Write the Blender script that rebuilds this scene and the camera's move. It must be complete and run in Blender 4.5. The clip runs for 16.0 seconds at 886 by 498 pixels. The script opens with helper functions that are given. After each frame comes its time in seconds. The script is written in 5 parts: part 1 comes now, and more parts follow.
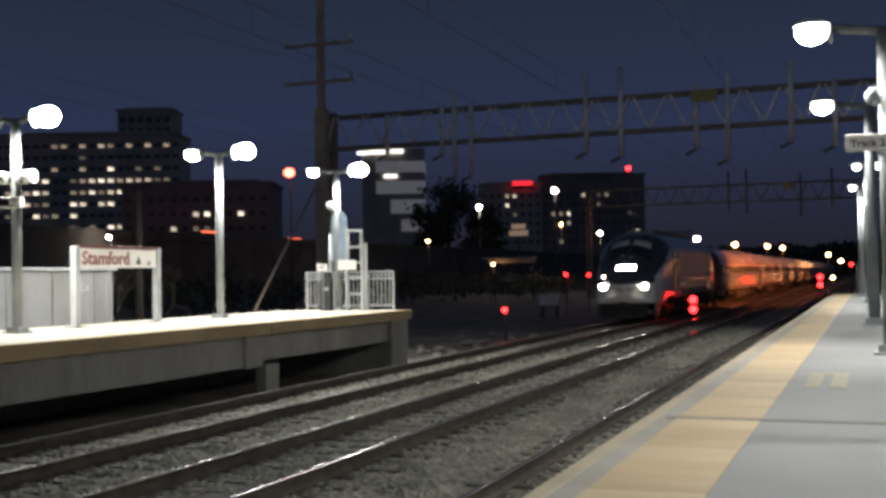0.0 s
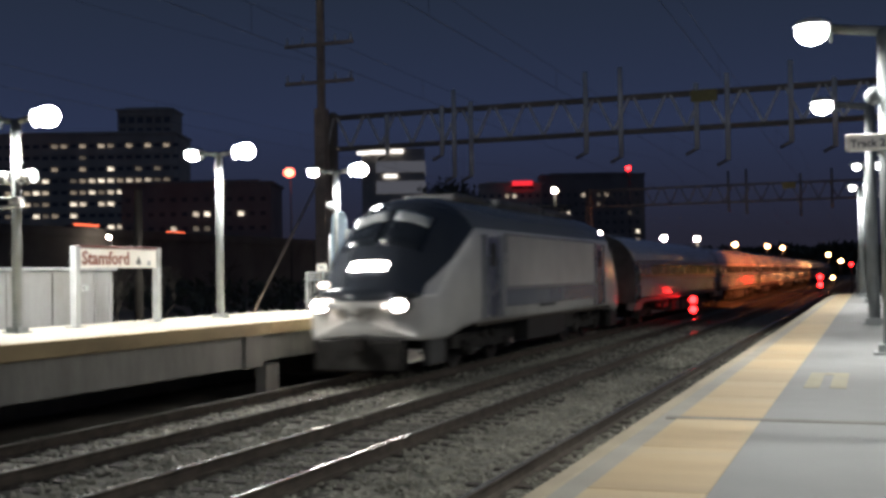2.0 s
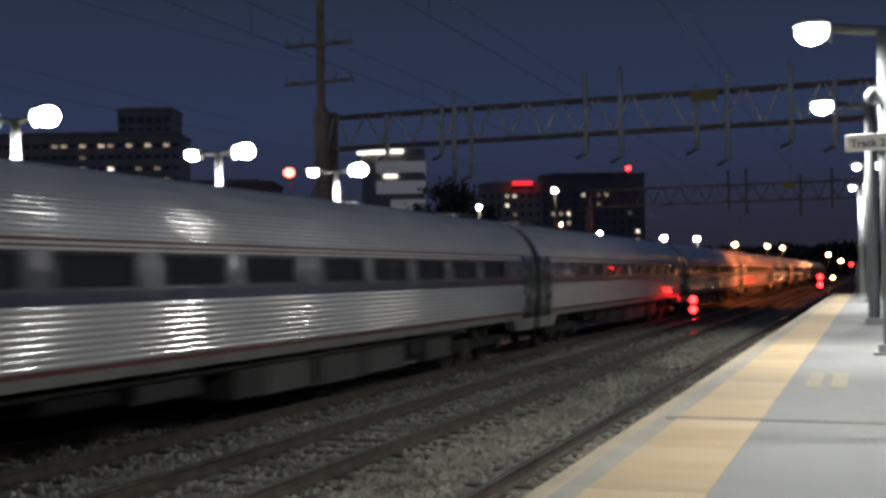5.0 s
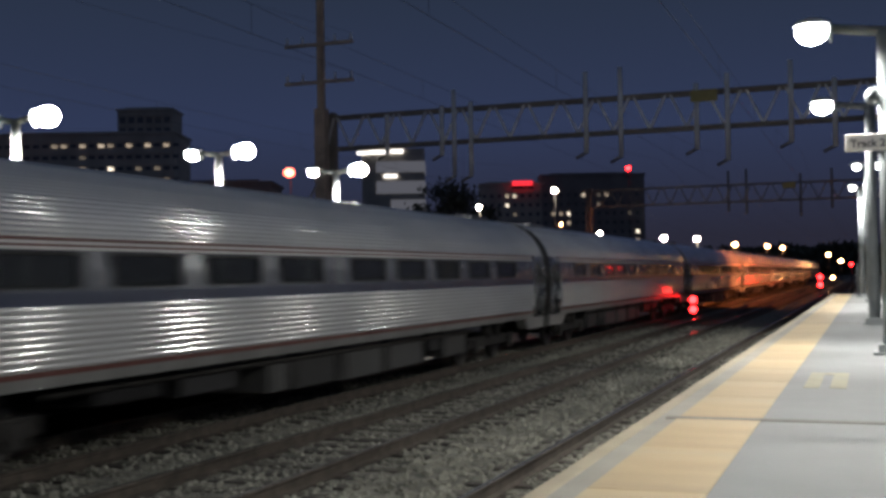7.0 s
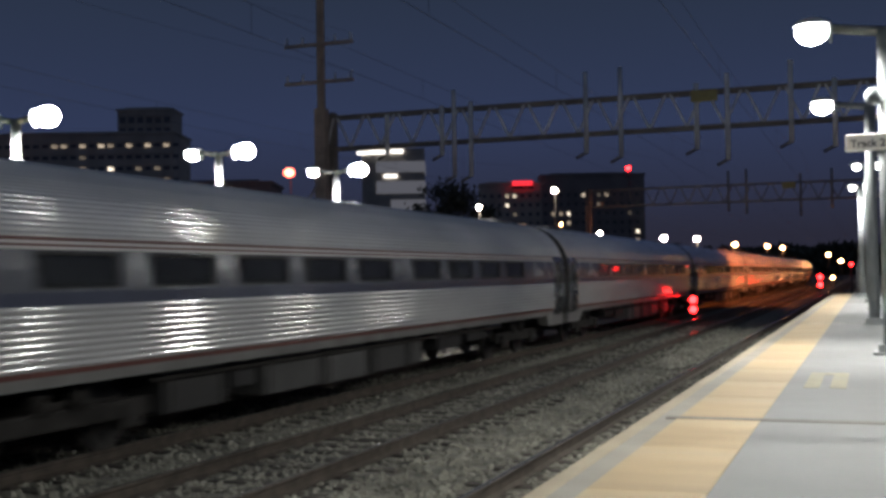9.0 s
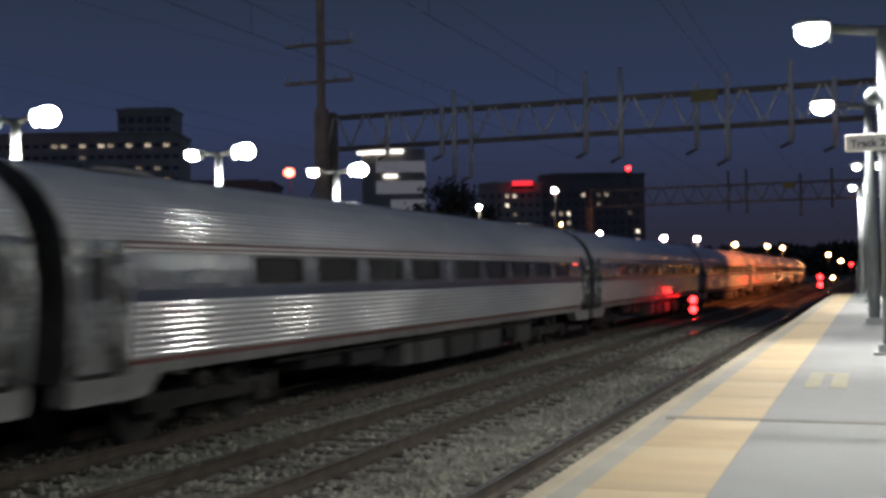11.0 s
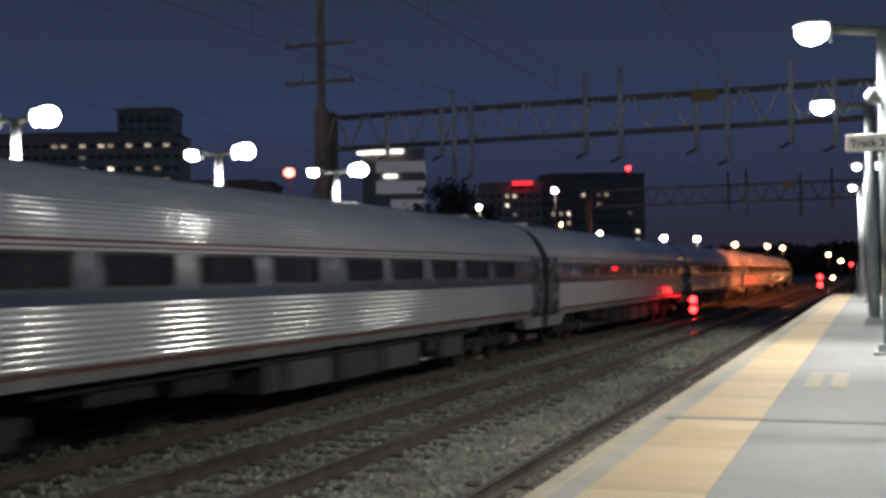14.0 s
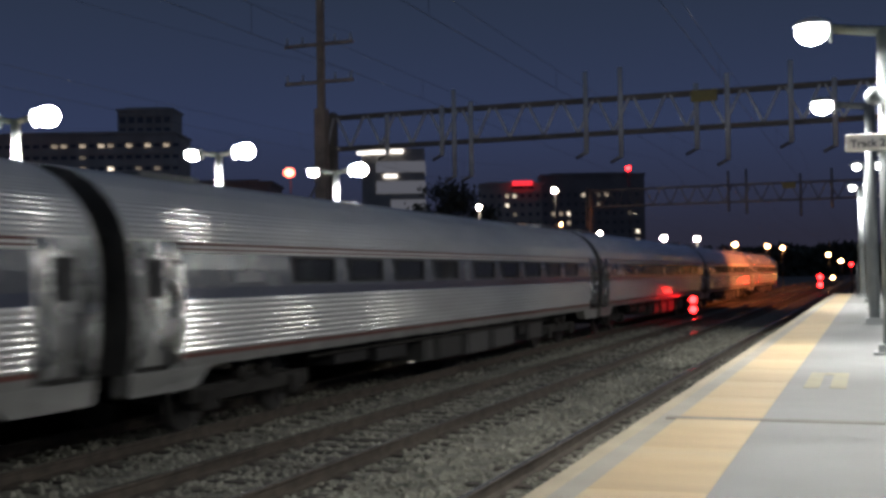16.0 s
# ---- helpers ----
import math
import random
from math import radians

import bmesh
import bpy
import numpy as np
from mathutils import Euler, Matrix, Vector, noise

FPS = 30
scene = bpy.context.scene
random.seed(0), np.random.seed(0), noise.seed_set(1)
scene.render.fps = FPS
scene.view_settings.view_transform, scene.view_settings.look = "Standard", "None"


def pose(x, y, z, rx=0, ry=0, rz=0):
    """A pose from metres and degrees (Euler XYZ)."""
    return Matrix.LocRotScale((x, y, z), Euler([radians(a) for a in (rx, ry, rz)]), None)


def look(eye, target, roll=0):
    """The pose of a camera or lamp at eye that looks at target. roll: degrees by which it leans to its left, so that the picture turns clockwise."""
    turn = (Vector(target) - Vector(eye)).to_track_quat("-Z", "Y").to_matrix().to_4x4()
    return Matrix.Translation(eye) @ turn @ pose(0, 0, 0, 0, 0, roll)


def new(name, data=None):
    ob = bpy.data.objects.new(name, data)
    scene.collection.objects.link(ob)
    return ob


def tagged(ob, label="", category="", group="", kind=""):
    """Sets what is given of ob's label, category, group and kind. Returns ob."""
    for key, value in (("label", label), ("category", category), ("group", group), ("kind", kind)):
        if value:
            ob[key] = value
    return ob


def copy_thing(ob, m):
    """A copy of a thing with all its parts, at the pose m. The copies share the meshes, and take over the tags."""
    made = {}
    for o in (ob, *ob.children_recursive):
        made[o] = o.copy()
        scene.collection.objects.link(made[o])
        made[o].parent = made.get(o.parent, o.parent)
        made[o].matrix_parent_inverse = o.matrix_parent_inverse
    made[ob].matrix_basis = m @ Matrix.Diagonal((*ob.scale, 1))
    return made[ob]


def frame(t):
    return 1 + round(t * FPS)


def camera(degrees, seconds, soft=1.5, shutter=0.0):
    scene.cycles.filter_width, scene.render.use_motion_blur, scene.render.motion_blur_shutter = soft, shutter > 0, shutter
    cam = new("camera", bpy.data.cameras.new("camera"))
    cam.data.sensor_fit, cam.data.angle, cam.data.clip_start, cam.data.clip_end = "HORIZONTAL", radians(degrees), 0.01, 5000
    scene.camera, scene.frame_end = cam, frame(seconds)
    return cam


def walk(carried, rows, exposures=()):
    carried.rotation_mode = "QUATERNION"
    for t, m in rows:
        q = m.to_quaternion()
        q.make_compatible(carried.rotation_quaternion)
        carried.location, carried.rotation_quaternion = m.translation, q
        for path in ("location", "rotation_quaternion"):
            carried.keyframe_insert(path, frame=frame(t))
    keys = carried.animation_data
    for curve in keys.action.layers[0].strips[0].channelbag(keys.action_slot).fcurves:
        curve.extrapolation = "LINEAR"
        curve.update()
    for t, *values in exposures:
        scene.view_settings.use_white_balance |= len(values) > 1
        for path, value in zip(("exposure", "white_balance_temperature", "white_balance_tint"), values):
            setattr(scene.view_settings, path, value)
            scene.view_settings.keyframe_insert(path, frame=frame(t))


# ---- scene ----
SECONDS = 16.0
cam = camera(42.35, SECONDS, soft=3.3, shutter=0.85)
EYE = (0.0, 0.0, 2.141)
AIM = look(EYE, (-17.48, 46.83, 3.319), roll=-0.923)
walk(cam, [(0.0, AIM), (SECONDS, AIM)], exposures=[(0.0, 0.24), (2.2, 0.21), (2.8, 0.12), (3.4, 0.16), (4.6, 0.37), (6.5, 0.52), (16.0, 0.59)])

# ---- light ----
world = bpy.data.worlds.new("dusk_sky")
scene.world = world
world.use_nodes = True
wn, wl = world.node_tree.nodes, world.node_tree.links
wbg = wn["Background"]
wtc = wn.new("ShaderNodeTexCoord")
wsep = wn.new("ShaderNodeSeparateXYZ")
wramp = wn.new("ShaderNodeValToRGB")
wl.new(wtc.outputs["Generated"], wsep.inputs[0])
wl.new(wsep.outputs["Z"], wramp.inputs[0])
wl.new(wramp.outputs[0], wbg.inputs[0])
wramp.color_ramp.elements[0].position, wramp.color_ramp.elements[0].color = 0.03, (0.0155, 0.0155, 0.027, 1)
wramp.color_ramp.elements[1].position, wramp.color_ramp.elements[1].color = 0.26, (0.0150, 0.0220, 0.039, 1)
wmid = wramp.color_ramp.elements.new(0.13)
wmid.color = (0.0200, 0.0280, 0.062, 1)
wbg.inputs[1].default_value = 1.0

LAMP_POWER = 165.0
NEAR_POWER = 98.0
SODIUM_POWER = 230.0


def lamp(name, x, y, z, power, colour, size=0.26):
    data = bpy.data.lights.new(name, "AREA")
    data.shape, data.size, data.energy, data.color = "DISK", size, power, colour
    data.spread = radians(170)
    ob = new(name, data)
    ob.matrix_world = pose(x, y, z)
    return ob


WHITE = (1.0, 0.985, 0.92)
SODIUM = (1.0, 0.26, 0.07)

# ---- materials ----


def nodes_of(name):
    m = bpy.data.materials.new(name)
    m.use_nodes = True
    nt = m.node_tree
    return m, nt.nodes, nt.links, nt.nodes["Principled BSDF"]


def mat(name, colour, rough=0.6, metal=0.0, vary=0.25, scale=6.0, fine=60.0, bump=0.15, depth=0.01, stain=None, stretch=(1, 1, 1), rand=0.0, wavy=0.0, brushed=0.0):
    """Base colour broken by a coarse and a fine noise, a stain colour, and fine relief."""
    m, n, l, b = nodes_of(name)
    tc = n.new("ShaderNodeTexCoord")
    mp = n.new("ShaderNodeMapping")
    mp.inputs["Scale"].default_value = stretch
    l.new(tc.outputs["Object"], mp.inputs["Vector"])
    a = n.new("ShaderNodeTexNoise")
    a.inputs["Scale"].default_value, a.inputs["Detail"].default_value = scale, 5
    f = n.new("ShaderNodeTexNoise")
    f.inputs["Scale"].default_value, f.inputs["Detail"].default_value = fine, 3
    for q in (a, f):
        l.new(mp.outputs[0], q.inputs["Vector"])
    lo = [c * (1 - vary) for c in colour]
    hi = [min(1, c * (1 + vary)) for c in colour]
    mixa = n.new("ShaderNodeMix")
    mixa.data_type = "RGBA"
    mixa.inputs[6].default_value, mixa.inputs[7].default_value = (*lo, 1), (*hi, 1)
    add = n.new("ShaderNodeMath")
    add.operation = "MULTIPLY_ADD"
    add.inputs[1].default_value, add.inputs[2].default_value = 0.4, -0.2
    l.new(f.outputs[0], add.inputs[0])
    su = n.new("ShaderNodeMath")
    su.operation, su.use_clamp = "ADD", True
    con = n.new("ShaderNodeMapRange")
    con.inputs[1].default_value, con.inputs[2].default_value = 0.3, 0.7
    l.new(a.outputs[0], con.inputs[0])
    l.new(con.outputs[0], su.inputs[0])
    l.new(add.outputs[0], su.inputs[1])
    l.new(su.outputs[0], mixa.inputs[0])
    out = mixa.outputs[2]
    if stain:
        s = n.new("ShaderNodeTexNoise")
        s.inputs["Scale"].default_value, s.inputs["Detail"].default_value, s.inputs["Roughness"].default_value = scale * 0.45, 8, 0.7
        l.new(mp.outputs[0], s.inputs["Vector"])
        r = n.new("ShaderNodeMapRange")
        r.inputs[1].default_value, r.inputs[2].default_value, r.inputs[4].default_value = 0.52, 0.72, 0.8
        l.new(s.outputs[0], r.inputs[0])
        mx = n.new("ShaderNodeMix")
        mx.data_type = "RGBA"
        l.new(r.outputs[0], mx.inputs[0])
        l.new(out, mx.inputs[6])
        mx.inputs[7].default_value = (*stain, 1)
        out = mx.outputs[2]
    if rand:
        oi = n.new("ShaderNodeObjectInfo")
        mr = n.new("ShaderNodeMapRange")
        mr.inputs[3].default_value, mr.inputs[4].default_value = 1 - rand, 1 + rand
        l.new(oi.outputs["Random"], mr.inputs[0])
        hv = n.new("ShaderNodeHueSaturation")
        l.new(mr.outputs[0], hv.inputs["Value"])
        l.new(out, hv.inputs["Color"])
        out = hv.outputs[0]
    l.new(out, b.inputs["Base Color"])
    b.inputs["Metallic"].default_value = metal
    rr = n.new("ShaderNodeMapRange")
    rr.inputs[3].default_value, rr.inputs[4].default_value = max(0.03, rough - min(0.1, 0.28 * rough)), min(1, rough + min(0.1, 0.28 * rough))
    l.new(a.outputs[0], rr.inputs[0])
    l.new(rr.outputs[0], b.inputs["Roughness"])
    if brushed:
        tg = n.new("ShaderNodeTangent")
        tg.direction_type, tg.axis = "RADIAL", "Z"
        l.new(tg.outputs[0], b.inputs["Tangent"])
        b.inputs["Anisotropic"].default_value, b.inputs["Anisotropic Rotation"].default_value = brushed, 0.25
    if bump:
        bp = n.new("ShaderNodeBump")
        bp.inputs["Strength"].default_value, bp.inputs["Distance"].default_value = bump, depth
        l.new(f.outputs[0], bp.inputs["Height"])
        l.new(bp.outputs[0], b.inputs["Normal"])
        if wavy:
            wv = n.new("ShaderNodeTexNoise")
            wv.inputs["Scale"].default_value, wv.inputs["Detail"].default_value = 2.3, 2
            l.new(tc.outputs["Object"], wv.inputs["Vector"])
            b2 = n.new("ShaderNodeBump")
            b2.inputs["Strength"].default_value, b2.inputs["Distance"].default_value = wavy, 0.03
            l.new(wv.outputs[0], b2.inputs["Height"])
            l.new(b2.outputs[0], bp.inputs["Normal"])
    return m


def glow(name, colour, strength):
    m, n, l, b = nodes_of(name)
    b.inputs["Base Color"].default_value = (*[0.5 * c for c in colour], 1)
    b.inputs["Emission Color"].default_value = (*colour, 1)
    b.inputs["Emission Strength"].default_value = strength
    return m


M_concrete = mat("platform_concrete", (0.215, 0.22, 0.224), 0.8, 0, 0.13, 1.1, 90, 0.2, 0.004, stain=(0.18, 0.183, 0.184))
M_edge = mat("platform_edge_concrete", (0.33, 0.285, 0.205), 0.8, 0, 0.14, 2.0, 80, 0.2, 0.004, stain=(0.34, 0.29, 0.21))
M_strip = mat("worn_strip_concrete", (0.27, 0.26, 0.23), 0.8, 0, 0.14, 2.0, 80, 0.2, 0.004, stain=(0.22, 0.21, 0.19))
M_old_concrete = mat("stained_concrete", (0.34, 0.33, 0.30), 0.85, 0, 0.2, 1.2, 50, 0.35, 0.01, stain=(0.20, 0.19, 0.17), stretch=(1, 1, 0.35))
M_yellow = mat("tactile_yellow", (0.395, 0.30, 0.175), 0.7, 0, 0.14, 2.2, 70, 0.2, 0.003, stain=(0.42, 0.35, 0.235), stretch=(0.35, 1.6, 1), rand=0.06)
M_joint = mat("joint_sealant", (0.16, 0.155, 0.14), 0.8, 0, 0.2)
M_tan = mat("tan_timber_edge", (0.46, 0.35, 0.19), 0.75, 0, 0.2, 2.0, 40, 0.3, 0.006, stain=(0.30, 0.22, 0.12), stretch=(1, 0.3, 1))
M_ballast = mat("ballast_bed", (0.185, 0.18, 0.15), 0.95, 0, 0.55, 5.0, 30, 0.7, 0.04, stain=(0.11, 0.10, 0.08))
M_stone = mat("ballast_stone", (0.25, 0.246, 0.205), 0.9, 0, 0.4, 1.5, 30, 0.5, 0.01)
M_earth = mat("dark_earth", (0.19, 0.17, 0.145), 0.95, 0, 0.5, 0.6, 14, 0.8, 0.05)
M_sleeper = mat("oiled_timber_sleeper", (0.075, 0.066, 0.055), 0.85, 0, 0.4, 3.0, 30, 0.6, 0.01, stretch=(0.3, 3, 1), rand=0.3)
M_rust = mat("rusty_steel", (0.075, 0.062, 0.05), 0.8, 0.3, 0.4, 5.0, 60, 0.3, 0.004)
M_railhead = mat("worn_rail_head", (0.66, 0.65, 0.63), 0.22, 0.9, 0.12, 3.0, 60, 0.0, 0.001, stretch=(6, 0.4, 1))
M_galv = mat("galvanised_steel", (0.21, 0.23, 0.24), 0.55, 0.25, 0.12, 4.0, 60, 0.1, 0.003)
M_pole = mat("weathered_lamp_pole", (0.25, 0.265, 0.27), 0.55, 0.2, 0.15, 3.0, 60, 0.1, 0.003)
M_grey_paint = mat("grey_paint", (0.45, 0.47, 0.48), 0.5, 0.1, 0.1, 3.0, 50, 0.08, 0.002)
M_dark_paint = mat("dark_grey_paint", (0.05, 0.052, 0.055), 0.5, 0.2, 0.2, 4.0)
M_white_sign = mat("white_sign_enamel", (0.86, 0.84, 0.79), 0.4, 0, 0.05, 2.0, 40, 0.02, 0.001)
M_red = mat("red_paint", (0.135, 0.048, 0.04), 0.5, 0, 0.15, 5.0)
M_red_text = mat("maroon_lettering", (0.26, 0.075, 0.05), 0.5, 0, 0.1, 5.0)
M_black = mat("black_lettering", (0.04, 0.04, 0.05), 0.5, 0, 0.1, 5.0)
M_blue_sign = mat("blue_grey_sign", (0.25, 0.33, 0.42), 0.5, 0, 0.1, 5.0)
M_lens = glow("white_lamp_lens", (1.0, 0.99, 0.97), 95.0)
# lens strengths differ only to set the glints on train and poles
M_lens_strong = glow("bare_lamp_lens", (1.0, 0.99, 0.97), 200.0)
M_lens_dim = glow("distant_lamp_lens", (1.0, 0.99, 0.97), 40.0)
M_lens_far = glow("far_lamp_lens", (1.0, 0.99, 0.97), 11.0)
M_lens_soft = glow("shaded_lamp_lens", (1.0, 0.99, 0.97), 75.0)
M_lit_board = glow("lit_board_face", (1.0, 0.72, 0.50), 0.16)
M_sodium = glow("sodium_lamp_lens", (1.0, 0.46, 0.18), 36.0)
M_street = glow("street_lamp_lens", (1.0, 0.84, 0.70), 110.0)
M_warm = glow("warm_lamp_lens", (1.0, 0.86, 0.74), 9.0)
M_redlens = glow("red_lamp_lens", (1.0, 0.014, 0.015), 15.0)
M_redsign = glow("red_neon", (1.0, 0.03, 0.045), 1.0)
M_steel = mat("brushed_stainless", (0.72, 0.72, 0.70), 0.10, 0.40, 0.10, 2.0, 60, 0.0, 0.001, stretch=(1, 0.15, 1))
M_steel_plain = mat("plain_stainless", (0.40, 0.405, 0.40), 0.27, 0.92, 0.14, 2.5, 50, 0.03, 0.001, wavy=0.035, brushed=0.98)
M_band = mat("grey_window_band", (0.105, 0.113, 0.135), 0.26, 0.05, 0.12, 2.0, 50, 0.03, 0.001, wavy=0.06)
M_belt = mat("blue_grey_belt", (0.05, 0.062, 0.105), 0.35, 0.2, 0.15, 2.0)
M_white = mat("white_stripe", (0.70, 0.68, 0.64), 0.4, 0, 0.06, 2.0)
M_roofgrey = mat("grimy_roof", (0.2, 0.2, 0.2), 0.5, 0.5, 0.25, 1.5, 30, 0.2, 0.004)
M_under = mat("grimy_underframe", (0.04, 0.038, 0.036), 0.75, 0.2, 0.4, 3.0, 30, 0.3, 0.006)
M_boxgrey = mat("equipment_grey", (0.065, 0.065, 0.064), 0.55, 0.2, 0.2, 2.0, 30, 0.1, 0.003, rand=0.6)
M_boxdark = mat("sooty_equipment", (0.03, 0.03, 0.031), 0.6, 0.2, 0.3, 2.0, 30, 0.1, 0.003, rand=0.5)
M_rubber = mat("black_rubber", (0.03, 0.03, 0.031), 0.8, 0, 0.3, 6.0)
M_band.node_tree.nodes["Principled BSDF"].inputs["Specular IOR Level"].default_value = 0.3
for dull in (M_under, M_boxdark):
    dull.node_tree.nodes["Principled BSDF"].inputs["Specular IOR Level"].default_value = 0.12
M_loco_panel = mat("loco_grey_panel", (0.60, 0.595, 0.57), 0.42, 0.1, 0.10, 1.2, 40, 0.03, 0.001, wavy=0.03)
M_wheel = mat("wheel_steel", (0.05, 0.048, 0.046), 0.55, 0.4, 0.2, 4.0)
M_wire = mat("oxidised_wire", (0.025, 0.022, 0.02), 0.55, 0.6, 0.15, 2.0)
M_truss = mat("weathered_truss_steel", (0.24, 0.215, 0.18), 0.75, 0.3, 0.25, 1.0)
M_timber_pole = mat("brown_mast_steel", (0.50, 0.40, 0.30), 0.8, 0.1, 0.25, 1.5)
# warm city glow on the walls is put into this pale base colour
M_facade = mat("dark_office_facade", (0.56, 0.51, 0.43), 0.7, 0, 0.2, 0.15, 2, 0, 0)
M_facade_brown = mat("brown_brick_facade", (0.30, 0.27, 0.25), 0.8, 0, 0.2, 0.15, 2, 0, 0)
M_glassband = mat("pale_spandrel", (0.45, 0.46, 0.5), 0.5, 0, 0.1, 0.2, 2, 0, 0)
M_darkpane = mat("dark_window_glass", (0.15, 0.15, 0.16), 0.25, 0, 0.2, 0.3, 3, 0, 0)
M_box_wall = mat("weathered_panel", (0.30, 0.30, 0.30), 0.75, 0.1, 0.2, 1.2, 30, 0.15, 0.005, stain=(0.2, 0.19, 0.18), stretch=(1, 1, 0.3))


def lit_window():
    m, n, l, b = nodes_of("lit_office_window")
    oi = n.new("ShaderNodeObjectInfo")
    ramp = n.new("ShaderNodeValToRGB")
    e = ramp.color_ramp.elements
    e[0].color, e[1].color = (0.06, 0.05, 0.04, 1), (1.25, 1.08, 0.86, 1)
    mid = e.new(0.5)
    mid.color = (0.34, 0.27, 0.20, 1)
    tc = n.new("ShaderNodeTexCoord")
    nz = n.new("ShaderNodeTexNoise")
    nz.inputs["Scale"].default_value = 1.6
    l.new(tc.outputs["Object"], nz.inputs["Vector"])
    mul = n.new("ShaderNodeMath")
    mul.operation = "MULTIPLY_ADD"
    mul.inputs[1].default_value, mul.inputs[2].default_value = 3.4, -0.8
    l.new(nz.outputs[0], mul.inputs[0])
    l.new(oi.outputs["Random"], ramp.inputs[0])
    l.new(ramp.outputs[0], b.inputs["Emission Color"])
    l.new(mul.outputs[0], b.inputs["Emission Strength"])
    b.inputs["Base Color"].default_value = (0.1, 0.1, 0.1, 1)
    return m


M_litwin = lit_window()


def tinted_glass():
    m, n, l, b = nodes_of("tinted_glass")
    b.inputs["Base Color"].default_value = (0.10, 0.11, 0.12, 1)
    b.inputs["Transmission Weight"].default_value = 0.6
    b.inputs["Roughness"].default_value = 0.06
    return m


M_glass = tinted_glass()


def loco_paint():
    """Silver body with a dark blue nose and screen surround, split by a slanting line, and a grimy roof."""
    m = mat("loco_livery", (0.74, 0.735, 0.70), 0.17, 0.15, 0.07, 1.5, 40, 0.02, 0.001, wavy=0.05)
    n, l = m.node_tree.nodes, m.node_tree.links
    b = n["Principled BSDF"]
    base = b.inputs["Base Color"].links[0].from_socket
    tc = n.new("ShaderNodeTexCoord")
    sep = n.new("ShaderNodeSeparateXYZ")
    l.new(tc.outputs["Object"], sep.inputs[0])

    def op(kind, a, c):
        q = n.new("ShaderNodeMath")
        q.operation = kind
        for i, v in enumerate((a, c)):
            if isinstance(v, (int, float)):
                q.inputs[i].default_value = v
            else:
                l.new(v, q.inputs[i])
        return q.outputs[0]

    y, z = sep.outputs["Y"], sep.outputs["Z"]
    d = op("SUBTRACT", LOCO_HALF, op("ABSOLUTE", op("SUBTRACT", y, LOCO_HALF), 0.0))
    line2 = op("ADD", op("MULTIPLY", op("SUBTRACT", d, 1.2), 0.56), 1.84)
    blue = op("GREATER_THAN", z, op("MAXIMUM", line2, 1.645))
    roof = op("GREATER_THAN", z, 3.235)
    mx = n.new("ShaderNodeMix")
    mx.data_type = "RGBA"
    l.new(blue, mx.inputs[0])
    l.new(base, mx.inputs[6])
    mx.inputs[7].default_value = (0.045, 0.052, 0.064, 1)
    mx2 = n.new("ShaderNodeMix")
    mx2.data_type = "RGBA"
    l.new(op("MULTIPLY", roof, op("GREATER_THAN", d, 3.62)), mx2.inputs[0])
    l.new(mx.outputs[2], mx2.inputs[6])
    mx2.inputs[7].default_value = (0.19, 0.195, 0.195, 1)
    l.new(mx2.outputs[2], b.inputs["Base Color"])
    l.new(op("SUBTRACT", 0.15, op("MULTIPLY", op("MAXIMUM", blue, roof), 0.1)), b.inputs["Metallic"])
    return m


LOCO_HALF = 10.7
M_loco = loco_paint()

# ---- mesh helpers ----


def box(bm, x0, x1, y0, y1, z0, z1, bevel=0.0):
    v = [bm.verts.new((x, y, z)) for x in (x0, x1) for y in (y0, y1) for z in (z0, z1)]
    fs = [bm.faces.new([v[i] for i in q]) for q in ((0, 1, 3, 2), (4, 6, 7, 5), (0, 4, 5, 1), (2, 3, 7, 6), (0, 2, 6, 4), (1, 5, 7, 3))]
    if bevel:
        es = list({e for f in fs for e in f.edges})
        bmesh.ops.bevel(bm, geom=es, offset=bevel, segments=2, affect="EDGES", profile=0.5)
    return bm


def boxes(*specs, bevel=0.0):
    bm = bmesh.new()
    for s in specs:
        box(bm, *s, bevel=bevel)
    return bm


def tube(bm, a, c, r0, r1=None, seg=12, caps=True):
    a, c = Vector(a), Vector(c)
    r1 = r0 if r1 is None else r1
    d = (c - a).normalized()
    s = d.orthogonal().normalized()
    u = d.cross(s)
    rings = []
    for q, r in ((a, r0), (c, r1)):
        rings.append([bm.verts.new(q + (s * math.cos(2 * math.pi * i / seg) + u * math.sin(2 * math.pi * i / seg)) * r) for i in range(seg)])
    for i in range(seg):
        f = bm.faces.new((rings[0][i], rings[0][(i + 1) % seg], rings[1][(i + 1) % seg], rings[1][i]))
        f.smooth = seg > 6
    if caps:
        bm.faces.new(rings[0][::-1])
        bm.faces.new(rings[1])
    return bm


def tubes(*specs, seg=12):
    bm = bmesh.new()
    for s in specs:
        tube(bm, *s, seg=seg)
    return bm


